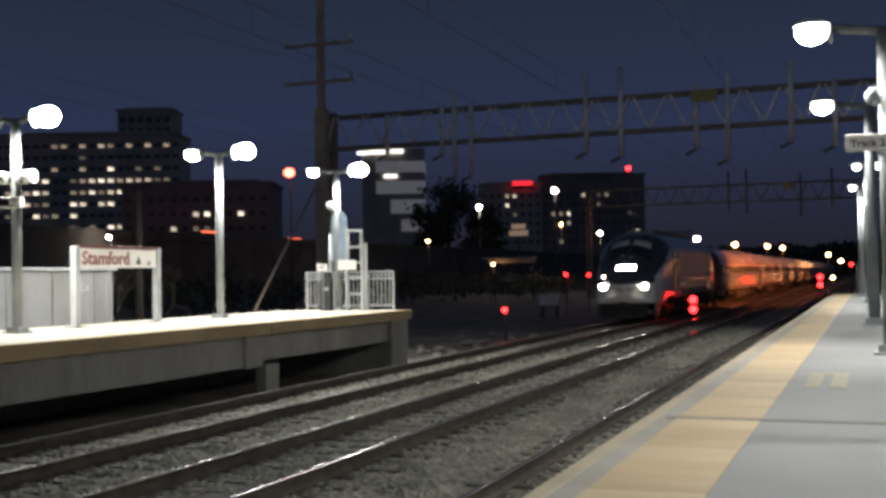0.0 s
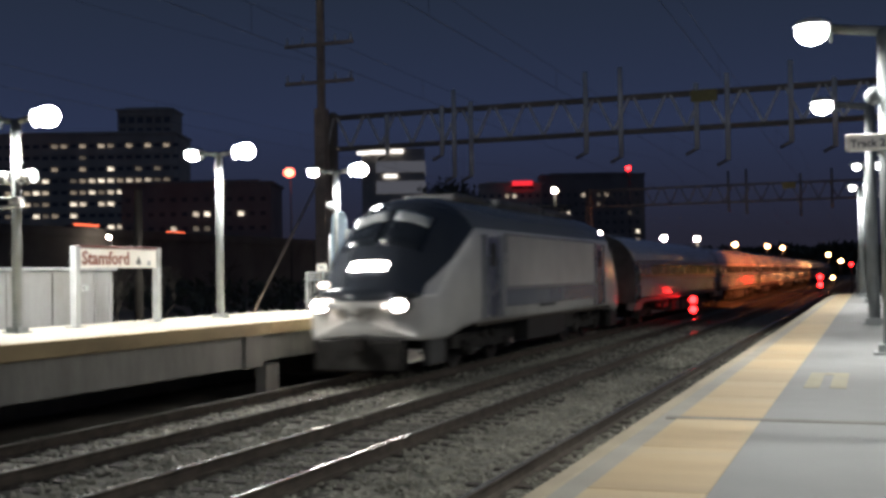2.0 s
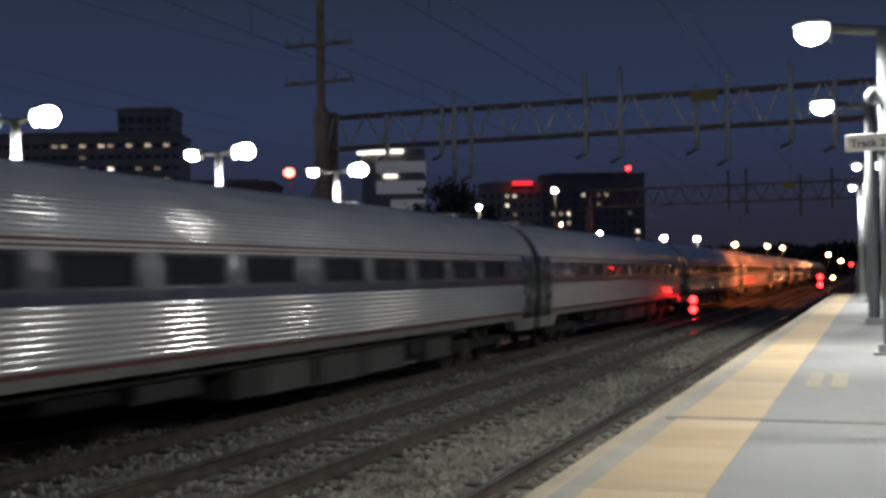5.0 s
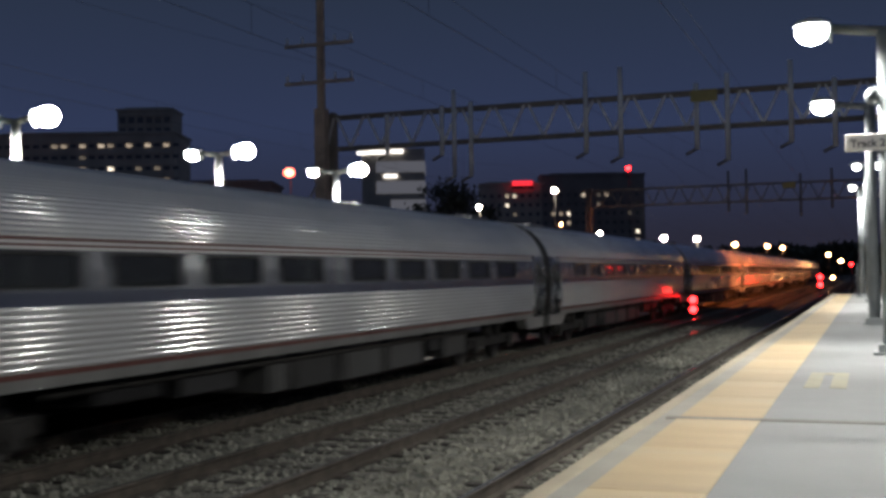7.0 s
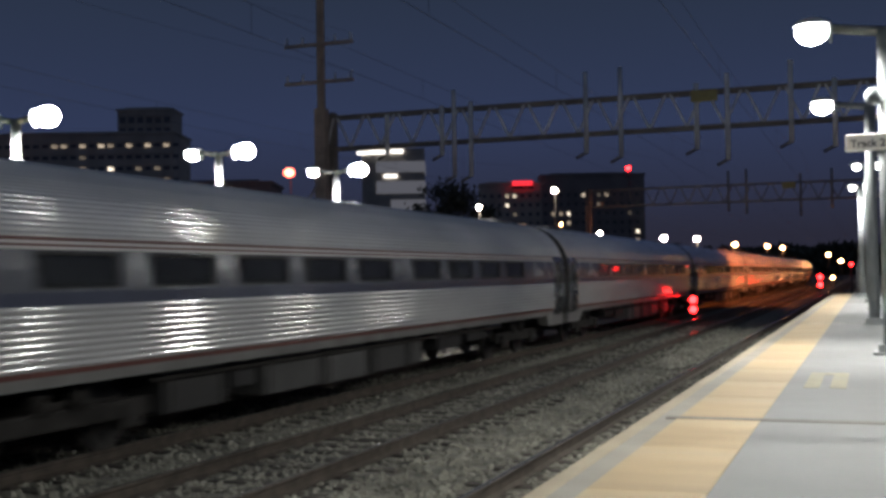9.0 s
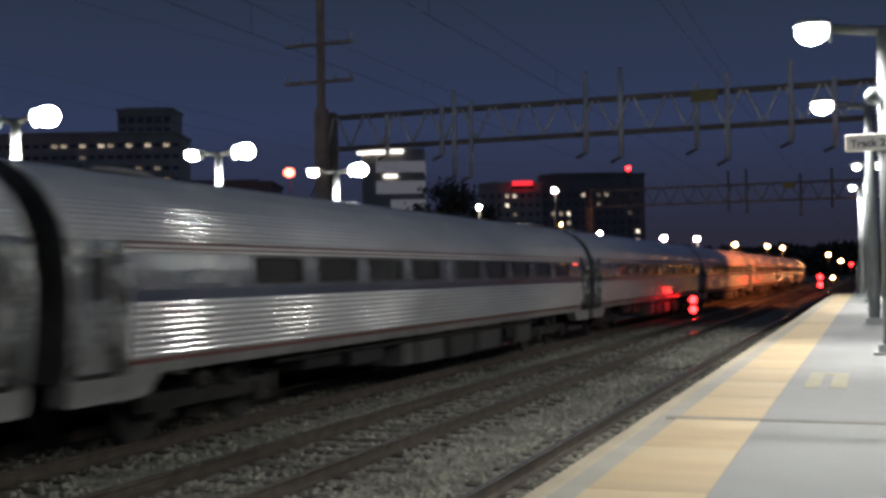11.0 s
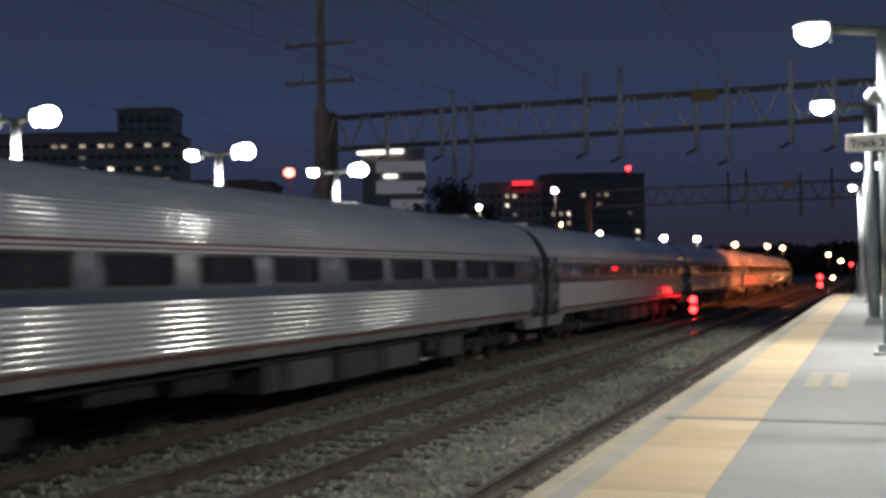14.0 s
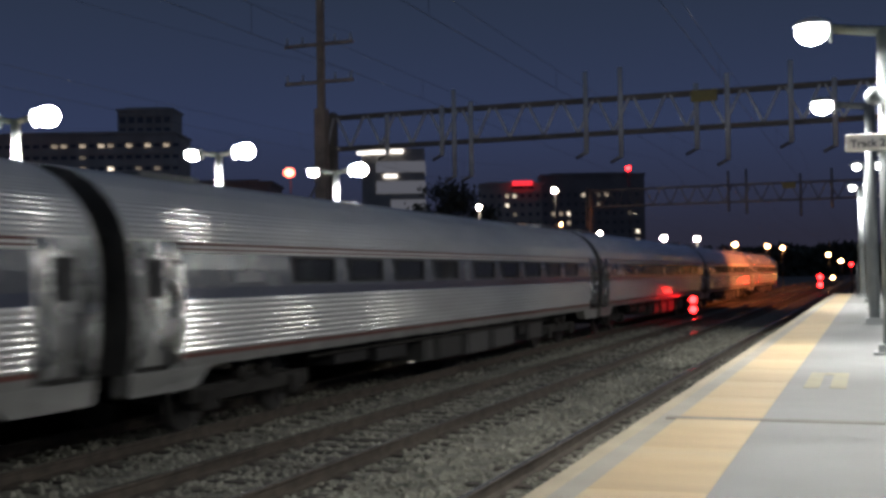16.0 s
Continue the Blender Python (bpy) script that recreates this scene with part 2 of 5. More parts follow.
def ball(bm, c, rx, ry, rz, seg=16, rings=10, lo=-1.0, hi=1.0):
    """An ellipsoid, or the slice of it between lo and hi of its height."""
    rows = []
    for j in range(rings + 1):
        s = lo + (hi - lo) * j / rings
        k = math.sqrt(max(0.0, 1 - s * s)) + 1e-4
        rows.append([bm.verts.new((c[0] + rx * k * math.cos(2 * math.pi * i / seg), c[1] + ry * k * math.sin(2 * math.pi * i / seg), c[2] + rz * s)) for i in range(seg)])
    for j in range(rings):
        for i in range(seg):
            f = bm.faces.new((rows[j][i], rows[j][(i + 1) % seg], rows[j + 1][(i + 1) % seg], rows[j + 1][i]))
            f.smooth = True
    bm.faces.new(rows[0][::-1])
    bm.faces.new(rows[-1])
    return bm


def strip(bm, profile, y0, y1, closed=False):
    """A profile of (x, z) points drawn along y."""
    a = [bm.verts.new((x, y0, z)) for x, z in profile]
    c = [bm.verts.new((x, y1, z)) for x, z in profile]
    k = len(profile)
    for i in range(k if closed else k - 1):
        bm.faces.new((a[i], a[(i + 1) % k], c[(i + 1) % k], c[i])).smooth = k > 30
    if closed:
        bm.faces.new(a[::-1])
        bm.faces.new(c)
    return bm


def mesh_of(name, bm, material):
    me = bpy.data.meshes.new(name)
    bmesh.ops.recalc_face_normals(bm, faces=bm.faces)
    bm.to_mesh(me)
    bm.free()
    me.materials.append(material)
    return me


def part(name, bm, material, parent, label=""):
    ob = new(name, mesh_of(name, bm, material))
    ob.parent = parent
    if label:
        ob["label"] = label
    return ob


def share(ob, parent, m=None):
    """Another piece on the same mesh."""
    q = new(ob.name.split(".")[0], ob.data)
    q.parent = parent
    q.matrix_basis = m if m is not None else ob.matrix_basis
    if "label" in ob:
        q["label"] = ob["label"]
    return q


def thing(name, label, category, m=None, group="", kind=""):
    ob = new(name)
    ob.empty_display_size = 0.2
    if m is not None:
        ob.matrix_basis = m
    return tagged(ob, label, category, group, kind)


def solid(name, bm, material, label, category="", group="", kind="", m=None):
    ob = new(name, mesh_of(name, bm, material))
    if m is not None:
        ob.matrix_basis = m
    return tagged(ob, label, category, group, kind)


# ---- ground and tracks ----
PLAT = 1.243
TRACKS = {"far": -9.97, "middle": -6.667, "near": -2.995}


def ground():
    bm = bmesh.new()
    xs = [-2500, -900, -300, -120, -60, -40, -30] + [-26 + 0.8 * i for i in range(36)] + [4, 12, 40, 120, 500, 2500]
    ys = [-600, -100, -30, -10, 0] + [2 + 1.5 * i for i in range(60)] + [100, 120, 150, 200, 300, 600, 1500, 3000]
    grid = []
    for y in ys:
        row = []
        for x in xs:
            z = -0.30
            if -13 < x < 0:
                z += 0.03 * noise.noise((x * 1.3, y * 0.8, 0.0))
            else:
                z += -0.15 + 0.1 * noise.noise((x * 0.3, y * 0.2, 3.0))
            row.append(bm.verts.new((x, y, z)))
        grid.append(row)
    for j in range(len(ys) - 1):
        for i in range(len(xs) - 1):
            bm.faces.new((grid[j][i], grid[j][i + 1], grid[j + 1][i + 1], grid[j + 1][i])).smooth = True
    solid("ground", bm, M_earth, "dark bare earth of the railway yard", "ground", kind="structure")
    bed = bmesh.new()
    xs = [-15.5 + 0.16 * i for i in range(90)]
    ys = [-230, -150, -100, -60, -40] + [-25 + 1.0 * i for i in range(26)] + [1.0 + 0.22 * i * (1 + i * 0.004) for i in range(230)] + [150, 200, 300, 500]
    rows = []
    for y in ys:
        row = []
        for x in xs:
            near = min(abs(x - t) for t in TRACKS.values())
            z = -0.185 - 0.06 * max(0, min(1, (near - 1.2) / 0.5)) + (0.035 if near > 1.2 else 0.012) * noise.noise((x * 2.1, y * 2.1, 1.0))
            if x < -11.7:
                z -= min(0.28, (-11.7 - x) * 0.16)
            row.append(bed.verts.new((x, y, z)))
        rows.append(row)
    for j in range(len(ys) - 1):
        for i in range(len(xs) - 1):
            bed.faces.new((rows[j][i], rows[j][i + 1], rows[j + 1][i + 1], rows[j + 1][i])).smooth = True
    solid("ballast_bed", bed, M_ballast, "grey crushed stone ballast under the three tracks", "ballast", kind="structure")


def rail_profile(x):
    pts = [(0.035, 0.0), (0.037, -0.012), (0.034, -0.036), (0.010, -0.05), (0.010, -0.135), (0.068, -0.155), (0.070, -0.17)]
    return [(x + a, z) for a, z in pts] + [(x - a, z) for a, z in reversed(pts)]


def track(name, x, label):
    t = thing("railway_track", label, "track", pose(x, 0, 0), "running lines", "structure")
    for s in (-0.7525, 0.7525):
        r = part("rail", strip(bmesh.new(), rail_profile(s), -230, 480, True), M_rust, t, "rusty steel rail")
        part("rail_head", boxes((s - 0.026, s + 0.026, -230, 480, -0.004, 0.0035)), M_railhead, r, "polished running surface")
    first = None
    for i in range(100):
        y = 2.0 + i * 0.56
        m = pose(random.uniform(-0.03, 0.03), y, random.uniform(-0.008, 0.004), 0, 0, random.uniform(-0.8, 0.8))
        if first is None:
            first = part("sleeper", boxes((-1.3, 1.3, -0.115, 0.115, -0.34, -0.168), bevel=0.008), M_sleeper, t)
            first.matrix_basis = m
        else:
            share(first, t, m)
    rest = bmesh.new()
    for i in [*range(-60, 0), *range(100, 380)]:
        y = 2.0 + i * 0.56
        box(rest, -1.3, 1.3, y - 0.115, y + 0.115, -0.34, -0.168)
    tagged(part("far_sleepers", rest, M_sleeper, t), kind="stuff")
    plates = bmesh.new()
    for i in range(100):
        y = 2.0 + i * 0.56
        for s in (-0.7525, 0.7525):
            box(plates, s - 0.17, s + 0.17, y - 0.09, y + 0.09, -0.175, -0.160)
    tagged(part("tie_plates", plates, M_rust, t), kind="stuff")


def stones():
    verts, faces = [], []
    rng = random.Random(4)
    base = [(-1, -1, -1), (1, -1, -1), (1, 1, -1), (-1, 1, -1), (-0.7, -0.6, 1), (0.6, -0.7, 1), (0.7, 0.6, 1), (-0.6, 0.7, 1)]
    quads = [(3, 2, 1, 0), (4, 5, 6, 7), (0, 1, 5, 4), (1, 2, 6, 5), (2, 3, 7, 6), (3, 0, 4, 7)]
    for k in range(26000):
        y = 3.2 + 46 * rng.random() ** 1.7
        x = rng.uniform(-13.2, -1.5)
        near = min(abs(x - t) for t in TRACKS.values())
        if 0.66 < near < 0.85:
            continue
        r = rng.uniform(0.018, 0.042) * (1.25 if near > 1.25 else 1)
        z = -0.185 - 0.06 * max(0, min(1, (near - 1.2) / 0.5)) + rng.uniform(-0.005, 0.02)
        if x < -11.7:
            z -= min(0.28, (-11.7 - x) * 0.16)
        q = Euler((rng.uniform(-0.6, 0.6), rng.uniform(-0.6, 0.6), rng.uniform(0, 6.3))).to_matrix()
        o = len(verts)
        sx, sy, sz = r * rng.uniform(0.7, 1.3), r * rng.uniform(0.7, 1.3), r * rng.uniform(0.5, 0.9)
        for b in base:
            w = q @ Vector((b[0] * sx, b[1] * sy, b[2] * sz))
            verts.append((x + w.x, y + w.y, z + w.z))
        faces += [tuple(o + i for i in f) for f in quads]
    me = bpy.data.meshes.new("ballast_stones")
    me.from_pydata(verts, [], faces)
    me.materials.append(M_stone)
    tagged(new("ballast_stones", me), "loose grey ballast stones between and beside the rails", "ballast", kind="stuff")


# ---- platforms ----
def near_platform():
    y0, y1 = -25.0, 46.0
    p = thing("near_platform", "grey concrete high-level platform with a yellow tactile edge", "platform", None, kind="structure")
    cuts = (y0, 7.13, 20.32, 33.42, y1)
    for a, b in zip(cuts, cuts[1:]):
        part("deck_slab", boxes((-0.635, 5.5, a + 0.02, b - 0.02, PLAT - 0.3, PLAT)), M_concrete, p, "pale grey concrete deck slab")
    for y in cuts[1:4]:
        part("joint", boxes((-1.20, 5.5, y - 0.05, y + 0.05, PLAT - 0.02, PLAT + 0.005)), M_joint, p, "dark expansion joint cover")
    part("edge_strip", boxes((-1.345, -1.25, y0, y1, PLAT - 0.25, PLAT), bevel=0.01), M_edge, p, "pale concrete platform edge")
    part("grey_strip", boxes((-1.25, -1.13, y0, y1, PLAT - 0.25, PLAT - 0.003)), M_strip, p, "worn warm grey strip beside the tactile edge")
    part("platform_wall", boxes((-1.05, 5.4, y0, y1, -0.5, PLAT - 0.3)), M_old_concrete, p, "stained concrete platform wall")
    tile = None
    for i in range(-21, 36):
        y = 1.06 + i * 1.22
        m = pose(0, y, 0)
        if tile is None:
            bm = boxes((-1.13, -0.637, 0.004, 1.216, PLAT - 0.06, PLAT + 0.002))
            tile = part("tactile_tile", bm, M_yellow, p)
            tile.matrix_basis = m
        else:
            share(tile, p, m)
    mk = thing("painted_marking", "worn yellow painted bars on the platform floor", "marking", pose(0, 0, 0))
    for x0, x1 in ((-0.50, -0.385), (-0.31, -0.19)):
        part("bar", boxes((x0, x1, 9.15, 10.5, PLAT + 0.001, PLAT + 0.004)), M_mark, mk)
    part("bar", boxes((-0.385, -0.31, 10.3, 10.5, PLAT + 0.001, PLAT + 0.004)), M_mark, mk)


M_mark = mat("worn_yellow_paint", (0.30, 0.268, 0.185), 0.75, 0, 0.12, 6, 60, 0.1, 0.002, stain=(0.24, 0.235, 0.215))


def far_platform():
    y0, y1, xf, xb = -20.0, 28.75, -11.66, -15.6
    p = thing("far_platform", "concrete high-level platform with a tan edge, ending beside the track", "platform", None, kind="structure")
    part("platform_deck", boxes((xb, xf - 0.24, y0, y1, PLAT - 0.24, PLAT)), M_deck, p, "pale yellowish concrete deck")
    part("edge_board", boxes((xf - 0.24, xf, y0, 21.0, PLAT - 0.25, PLAT + 0.003), (xf - 0.24, xf, 21.02, y1, PLAT - 0.25, PLAT + 0.003), bevel=0.012), M_tan, p, "scuffed tan edge board")
    part("edge_beam", boxes((xf - 0.55, xf - 0.12, y0, 20.05, 0.36, PLAT - 0.25), bevel=0.015), M_old_concrete, p, "long concrete edge beam")
    part("edge_beam", boxes((xf - 0.62, xf - 0.22, 20.75, 27.6, 0.44, PLAT - 0.25), bevel=0.015), M_old_concrete, p, "recessed concrete edge beam")
    part("pier_cap", boxes((xf - 0.9, xf - 0.06, 20.05, 20.75, 0.34, PLAT - 0.25), bevel=0.02), M_old_concrete, p)
    part("pier", boxes((xf - 0.34, xf - 0.08, 20.9, 21.45, -0.5, 0.36), bevel=0.02), M_old_concrete, p, "square concrete pier")
    part("end_wall", boxes((xb + 0.2, xf - 0.1, 27.6, y1 - 0.05, -0.5, PLAT - 0.25), bevel=0.02), M_old_concrete, p)
    part("back_wall", boxes((xb + 0.1, xb + 0.5, y0, 27.6, -0.5, PLAT - 0.25)), M_old_concrete, p)


M_deck = mat("worn_deck_concrete", (0.52, 0.49, 0.40), 0.8, 0, 0.12, 1.5, 70, 0.2, 0.004, stain=(0.42, 0.38, 0.28))

ground()
track("far", TRACKS["far"], "ballasted railway track on timber sleepers along the far platform")
track("middle", TRACKS["middle"], "middle ballasted railway track on timber sleepers")
track("near", TRACKS["near"], "ballasted railway track beside the yellow-edged platform")
stones()
near_platform()
far_platform()


# ---- platform lamps ----
def lamp_head(parent, x, z, lens_r, glass):
    s = 1 if x > 0 else -1
    part("arm", tubes(((0, 0, z - 0.05), (x - s * 0.15, 0, z + 0.03), 0.055, 0.05)), M_pole, parent)
    h = part("lamp_housing", ball(bmesh.new(), (x, 0, z + 0.07), 0.19, 0.17, 0.09, lo=-0.05, hi=1.0), M_grey_paint, parent, "grey domed lamp housing")
    # disc added to keep the lens from whitening its own pole
    g = x - s * (lens_r + 0.03)
    part("side_shield", tubes(((g - 0.012, 0, z - 0.01), (g + 0.012, 0, z - 0.01), 0.72 * lens_r), seg=24), M_grey_paint, h, "added disc that keeps the lens light off the pole")
    part("lens", ball(bmesh.new(), (x, 0, z), lens_r, lens_r * 0.85, lens_r * 0.82, lo=-1.0, hi=1.0), glass, h, "glowing white prismatic lens")


def lamp_post(x, y, z_head, half, label, group, lens=0.25, sides=(-1, 1), small=1.0, glass=None):
    t = thing("platform_lamp", label, "lamp", pose(x, y, PLAT), group)
    z = z_head - PLAT
    part("base_plate", boxes((-0.19, 0.19, -0.19, 0.19, 0.0, 0.03), (-0.14, 0.14, -0.14, 0.14, 0.03, 0.11), bevel=0.008), M_pole, t)
    part("pole", tubes(((0, 0, 0.03), (0, 0, z - 0.04), 0.09, 0.085), seg=16), M_pole if x < -5 else M_galv, t, "galvanised round pole")
    for s in sides:
        lamp_head(t, s * half, z, lens * (small if s < 0 else 1.0), glass or M_lens)
    return t


LEFT_POLES = [(-14.3, 16.5, 1.0), (-14.1, 23.0, 0.82), (-13.72, 28.45, 0.7)]
for px_, py_, small_ in LEFT_POLES:
    lamp_post(px_, py_, 5.08, 0.70, "galvanised twin-head platform lamp, lit white", "far platform lamps", 0.23, small=small_)
    for s in (-0.7, 0.7):
        lamp("far_platform_light", px_ + s, py_, 4.87, LAMP_POWER, WHITE)
RIGHT_POLES = [(0.9, -13.2, 4.7, 0.72, 0.75, (-1, 1)), (0.9, -6.7, 4.7, 0.72, 0.75, (-1, 1)), (0.75, -0.2, 4.7, 0.5, 0.55, (-1, 1)), (0.32, 6.4, 4.7, 0.72, 0.48, (-1, 1)),
               (0.2, 12.9, 4.70, 0.735, 1.1, (-1, 1)), (0.046, 19.8, 4.83, 0.73, 0.65, (-1,)), (-0.019, 32.8, 4.9, 0.267, 0.8, (-1, 1)), (-0.25, 39.3, 4.77, 0.233, 1.0, (-1, 1))]
for x, y, z, half, power, arms in RIGHT_POLES:
    lamp_post(x, y, z, half, "tall galvanised platform lamp with side arms, lit white", "near platform lamps", 0.165 if y < 25 else 0.105, arms, glass=M_lens_far if y > 30 else M_lens_soft if 8 < y < 15 else M_lens_dim)
    for s in arms:
        lamp("near_platform_light", x + s * max(half, 0.5), y, z - 0.2, NEAR_POWER * power, WHITE)
lamp_post(0.082, 27.7, 4.78, 0.67, "tall galvanised platform lamp with one arm, lit white", "near platform lamps", 0.22, (1,), glass=M_lens_strong)
lamp("near_platform_light", 0.752, 27.7, 4.54, NEAR_POWER * 2.0, WHITE)


# ---- station furniture ----
def text_mesh(body, size, depth=0.004):
    c = bpy.data.curves.new("lettering", "FONT")
    c.body, c.size, c.extrude, c.resolution_u, c.offset = body, size, depth, 2, size * 0.02
    ob = bpy.data.objects.new("lettering", c)
    scene.collection.objects.link(ob)
    me = bpy.data.meshes.new_from_object(ob.evaluated_get(bpy.context.evaluated_depsgraph_get()))
    bpy.data.objects.remove(ob)
    return me


def lettering(body, size, material, parent, m, sx=1.0):
    me = text_mesh(body, size)
    me.materials.clear()
    me.materials.append(material)
    ob = new("lettering", me)
    ob.parent = parent
    ob.matrix_basis = m @ Matrix.Diagonal((sx, 1, 1, 1))
    return ob


def station_sign():
    t = thing("station_sign", "white station name board with red top strip on two posts", "sign", pose(-14.52, 0, PLAT))
    for y in (18.38, 21.10):
        q = part("post", boxes((-0.07, 0.07, y - 0.07, y + 0.07, 0.0, 1.60), bevel=0.012), M_grey_paint, t, "square grey post")
        part("base_plate", boxes((-0.14, 0.14, y - 0.14, y + 0.14, 0.0, 0.02)), M_galv, q)
    b = part("board", boxes((-0.04, 0.045, 18.45, 21.03, 1.17, 1.56), bevel=0.006), M_white_sign, t, "white enamel board")
    part("top_strip", boxes((-0.06, 0.06, 18.43, 21.05, 1.56, 1.62), bevel=0.008), M_red, t, "red top strip")
    lettering("Stamford", 0.37, M_red_text, b, Matrix.Translation((0.048, 18.52, 1.245)) @ Matrix(((0, 0, 1, 0), (1, 0, 0, 0), (0, 1, 0, 0), (0, 0, 0, 1))), 1.13)
    tri = bmesh.new()
    for i, (w, z0, z1) in enumerate(((0.075, 1.25, 1.285), (0.06, 1.29, 1.325), (0.042, 1.33, 1.365), (0.02, 1.37, 1.405))):
        box(tri, 0.046, 0.052, 20.38 - w, 20.38 + w, z0, z1)
    part("emblem", tri, M_black, b, "small dark stepped triangle")
    part("round_mark", tubes(((0.045, 20.75, 1.27), (0.052, 20.75, 1.27), 0.06), seg=20), M_grey_paint, b, "small grey round mark")
    part("box", boxes((0.07, 0.15, 18.5, 18.6, 0.72, 0.82), bevel=0.01), M_grey_paint, t, "small grey junction box")


station_sign()


def loudspeakers(x, y):
    for s in (-1, 1):
        t = thing("loudspeaker", "pale cylindrical loudspeaker clamped to the lamp pole", "loudspeaker", pose(x, y, 4.02), "pole loudspeakers")
        part("horn", tubes(((s * 0.10, 0, 0), (s * 0.36, 0, 0.02), 0.12, 0.125), seg=18), M_white_sign, t)
        part("rim", tubes(((s * 0.36, 0, 0.02), (s * 0.385, 0, 0.02), 0.135), seg=18), M_grey_paint, t)
        part("clamp", boxes((min(0.085 * s, 0.12 * s), max(0.085 * s, 0.12 * s), -0.05, 0.05, -0.05, 0.05)), M_galv, t)


loudspeakers(-14.3, 16.5)


def track_sign(x, y, z, w, h, words, half_bars):
    t = thing("track_sign", "white hanging track number board with dark lettering" if words else "white board with dark writing on the lamp pole", "sign", pose(x, y, z))
    b = part("board", boxes((-w / 2, w / 2, -0.06, 0.06, -h / 2, h / 2), bevel=0.008), M_white_sign, t)
    part("bracket", boxes((-0.1, 0.1, 0.06, 0.14, -h / 2 - 0.02, h / 2 + 0.02)), M_galv, t)
    if words:
        lettering(words, 0.11, M_black, b, Matrix.Translation((-w / 2 + 0.05, -0.063, -0.05)) @ pose(0, 0, 0, 90))
    else:
        part("bar", boxes((-w / 2 + 0.1, -w / 2 + 0.5, -0.066, -0.062, -0.05, 0.05), (-w / 2 + 0.6, w / 2 - 0.25, -0.066, -0.062, -0.05, 0.05)), M_black, b, "dark bars of writing")
    return t


track_sign(-14.62, 16.36, 3.57, 1.15, 0.19, "", True)
track_sign(0.21, 12.74, 3.466, 0.85, 0.17, "Track 2", False)


def fence(y, x0, x1):
    t = thing("railing", "white-grey metal railing across the platform end", "railing", pose(0, y, PLAT))
    n = 3
    w = (x1 - x0) / n
    for i in range(n + 1):
        part("post", boxes((x0 + i * w - 0.03, x0 + i * w + 0.03, -0.03, 0.03, 0, 1.07), bevel=0.005), M_grey_paint, t)
    for z in (0.12, 0.86, 1.04):
        part("rail", boxes((x0, x1, -0.02, 0.02, z - 0.02, z + 0.025)), M_grey_paint, t)
    first = None
    k = int((x1 - x0) / 0.115)
    for i in range(1, k):
        x = x0 + (x1 - x0) * i / k
        if first is None:
            first = part("baluster", boxes((-0.012, 0.012, -0.012, 0.012, 0.12, 0.86)), M_grey_paint, t)
            first.matrix_basis = pose(x, 0, 0)
        else:
            share(first, t, pose(x, 0, 0))
    small = None
    for i in range(1, k):
        x = x0 + (x1 - x0) * i / k
        if small is None:
            small = part("ring", tubes(((0, -0.01, 0.95), (0, 0.01, 0.95), 0.04), seg=10), M_grey_paint, t)
            small.matrix_basis = pose(x, 0, 0)
        else:
            share(small, t, pose(x, 0, 0))


fence(28.66, -14.78, -12.15)
for x in (-0.46, -0.22):
    pt = thing("end_post", "slim grey steel post at the platform end", "post", pose(x, 45.6, PLAT), "platform end posts")
    part("shaft", tubes(((0, 0, 0), (0, 0, 1.15), 0.045), seg=10), M_galv, pt)
    part("base_plate", boxes((-0.1, 0.1, -0.1, 0.1, 0, 0.02)), M_galv, pt)


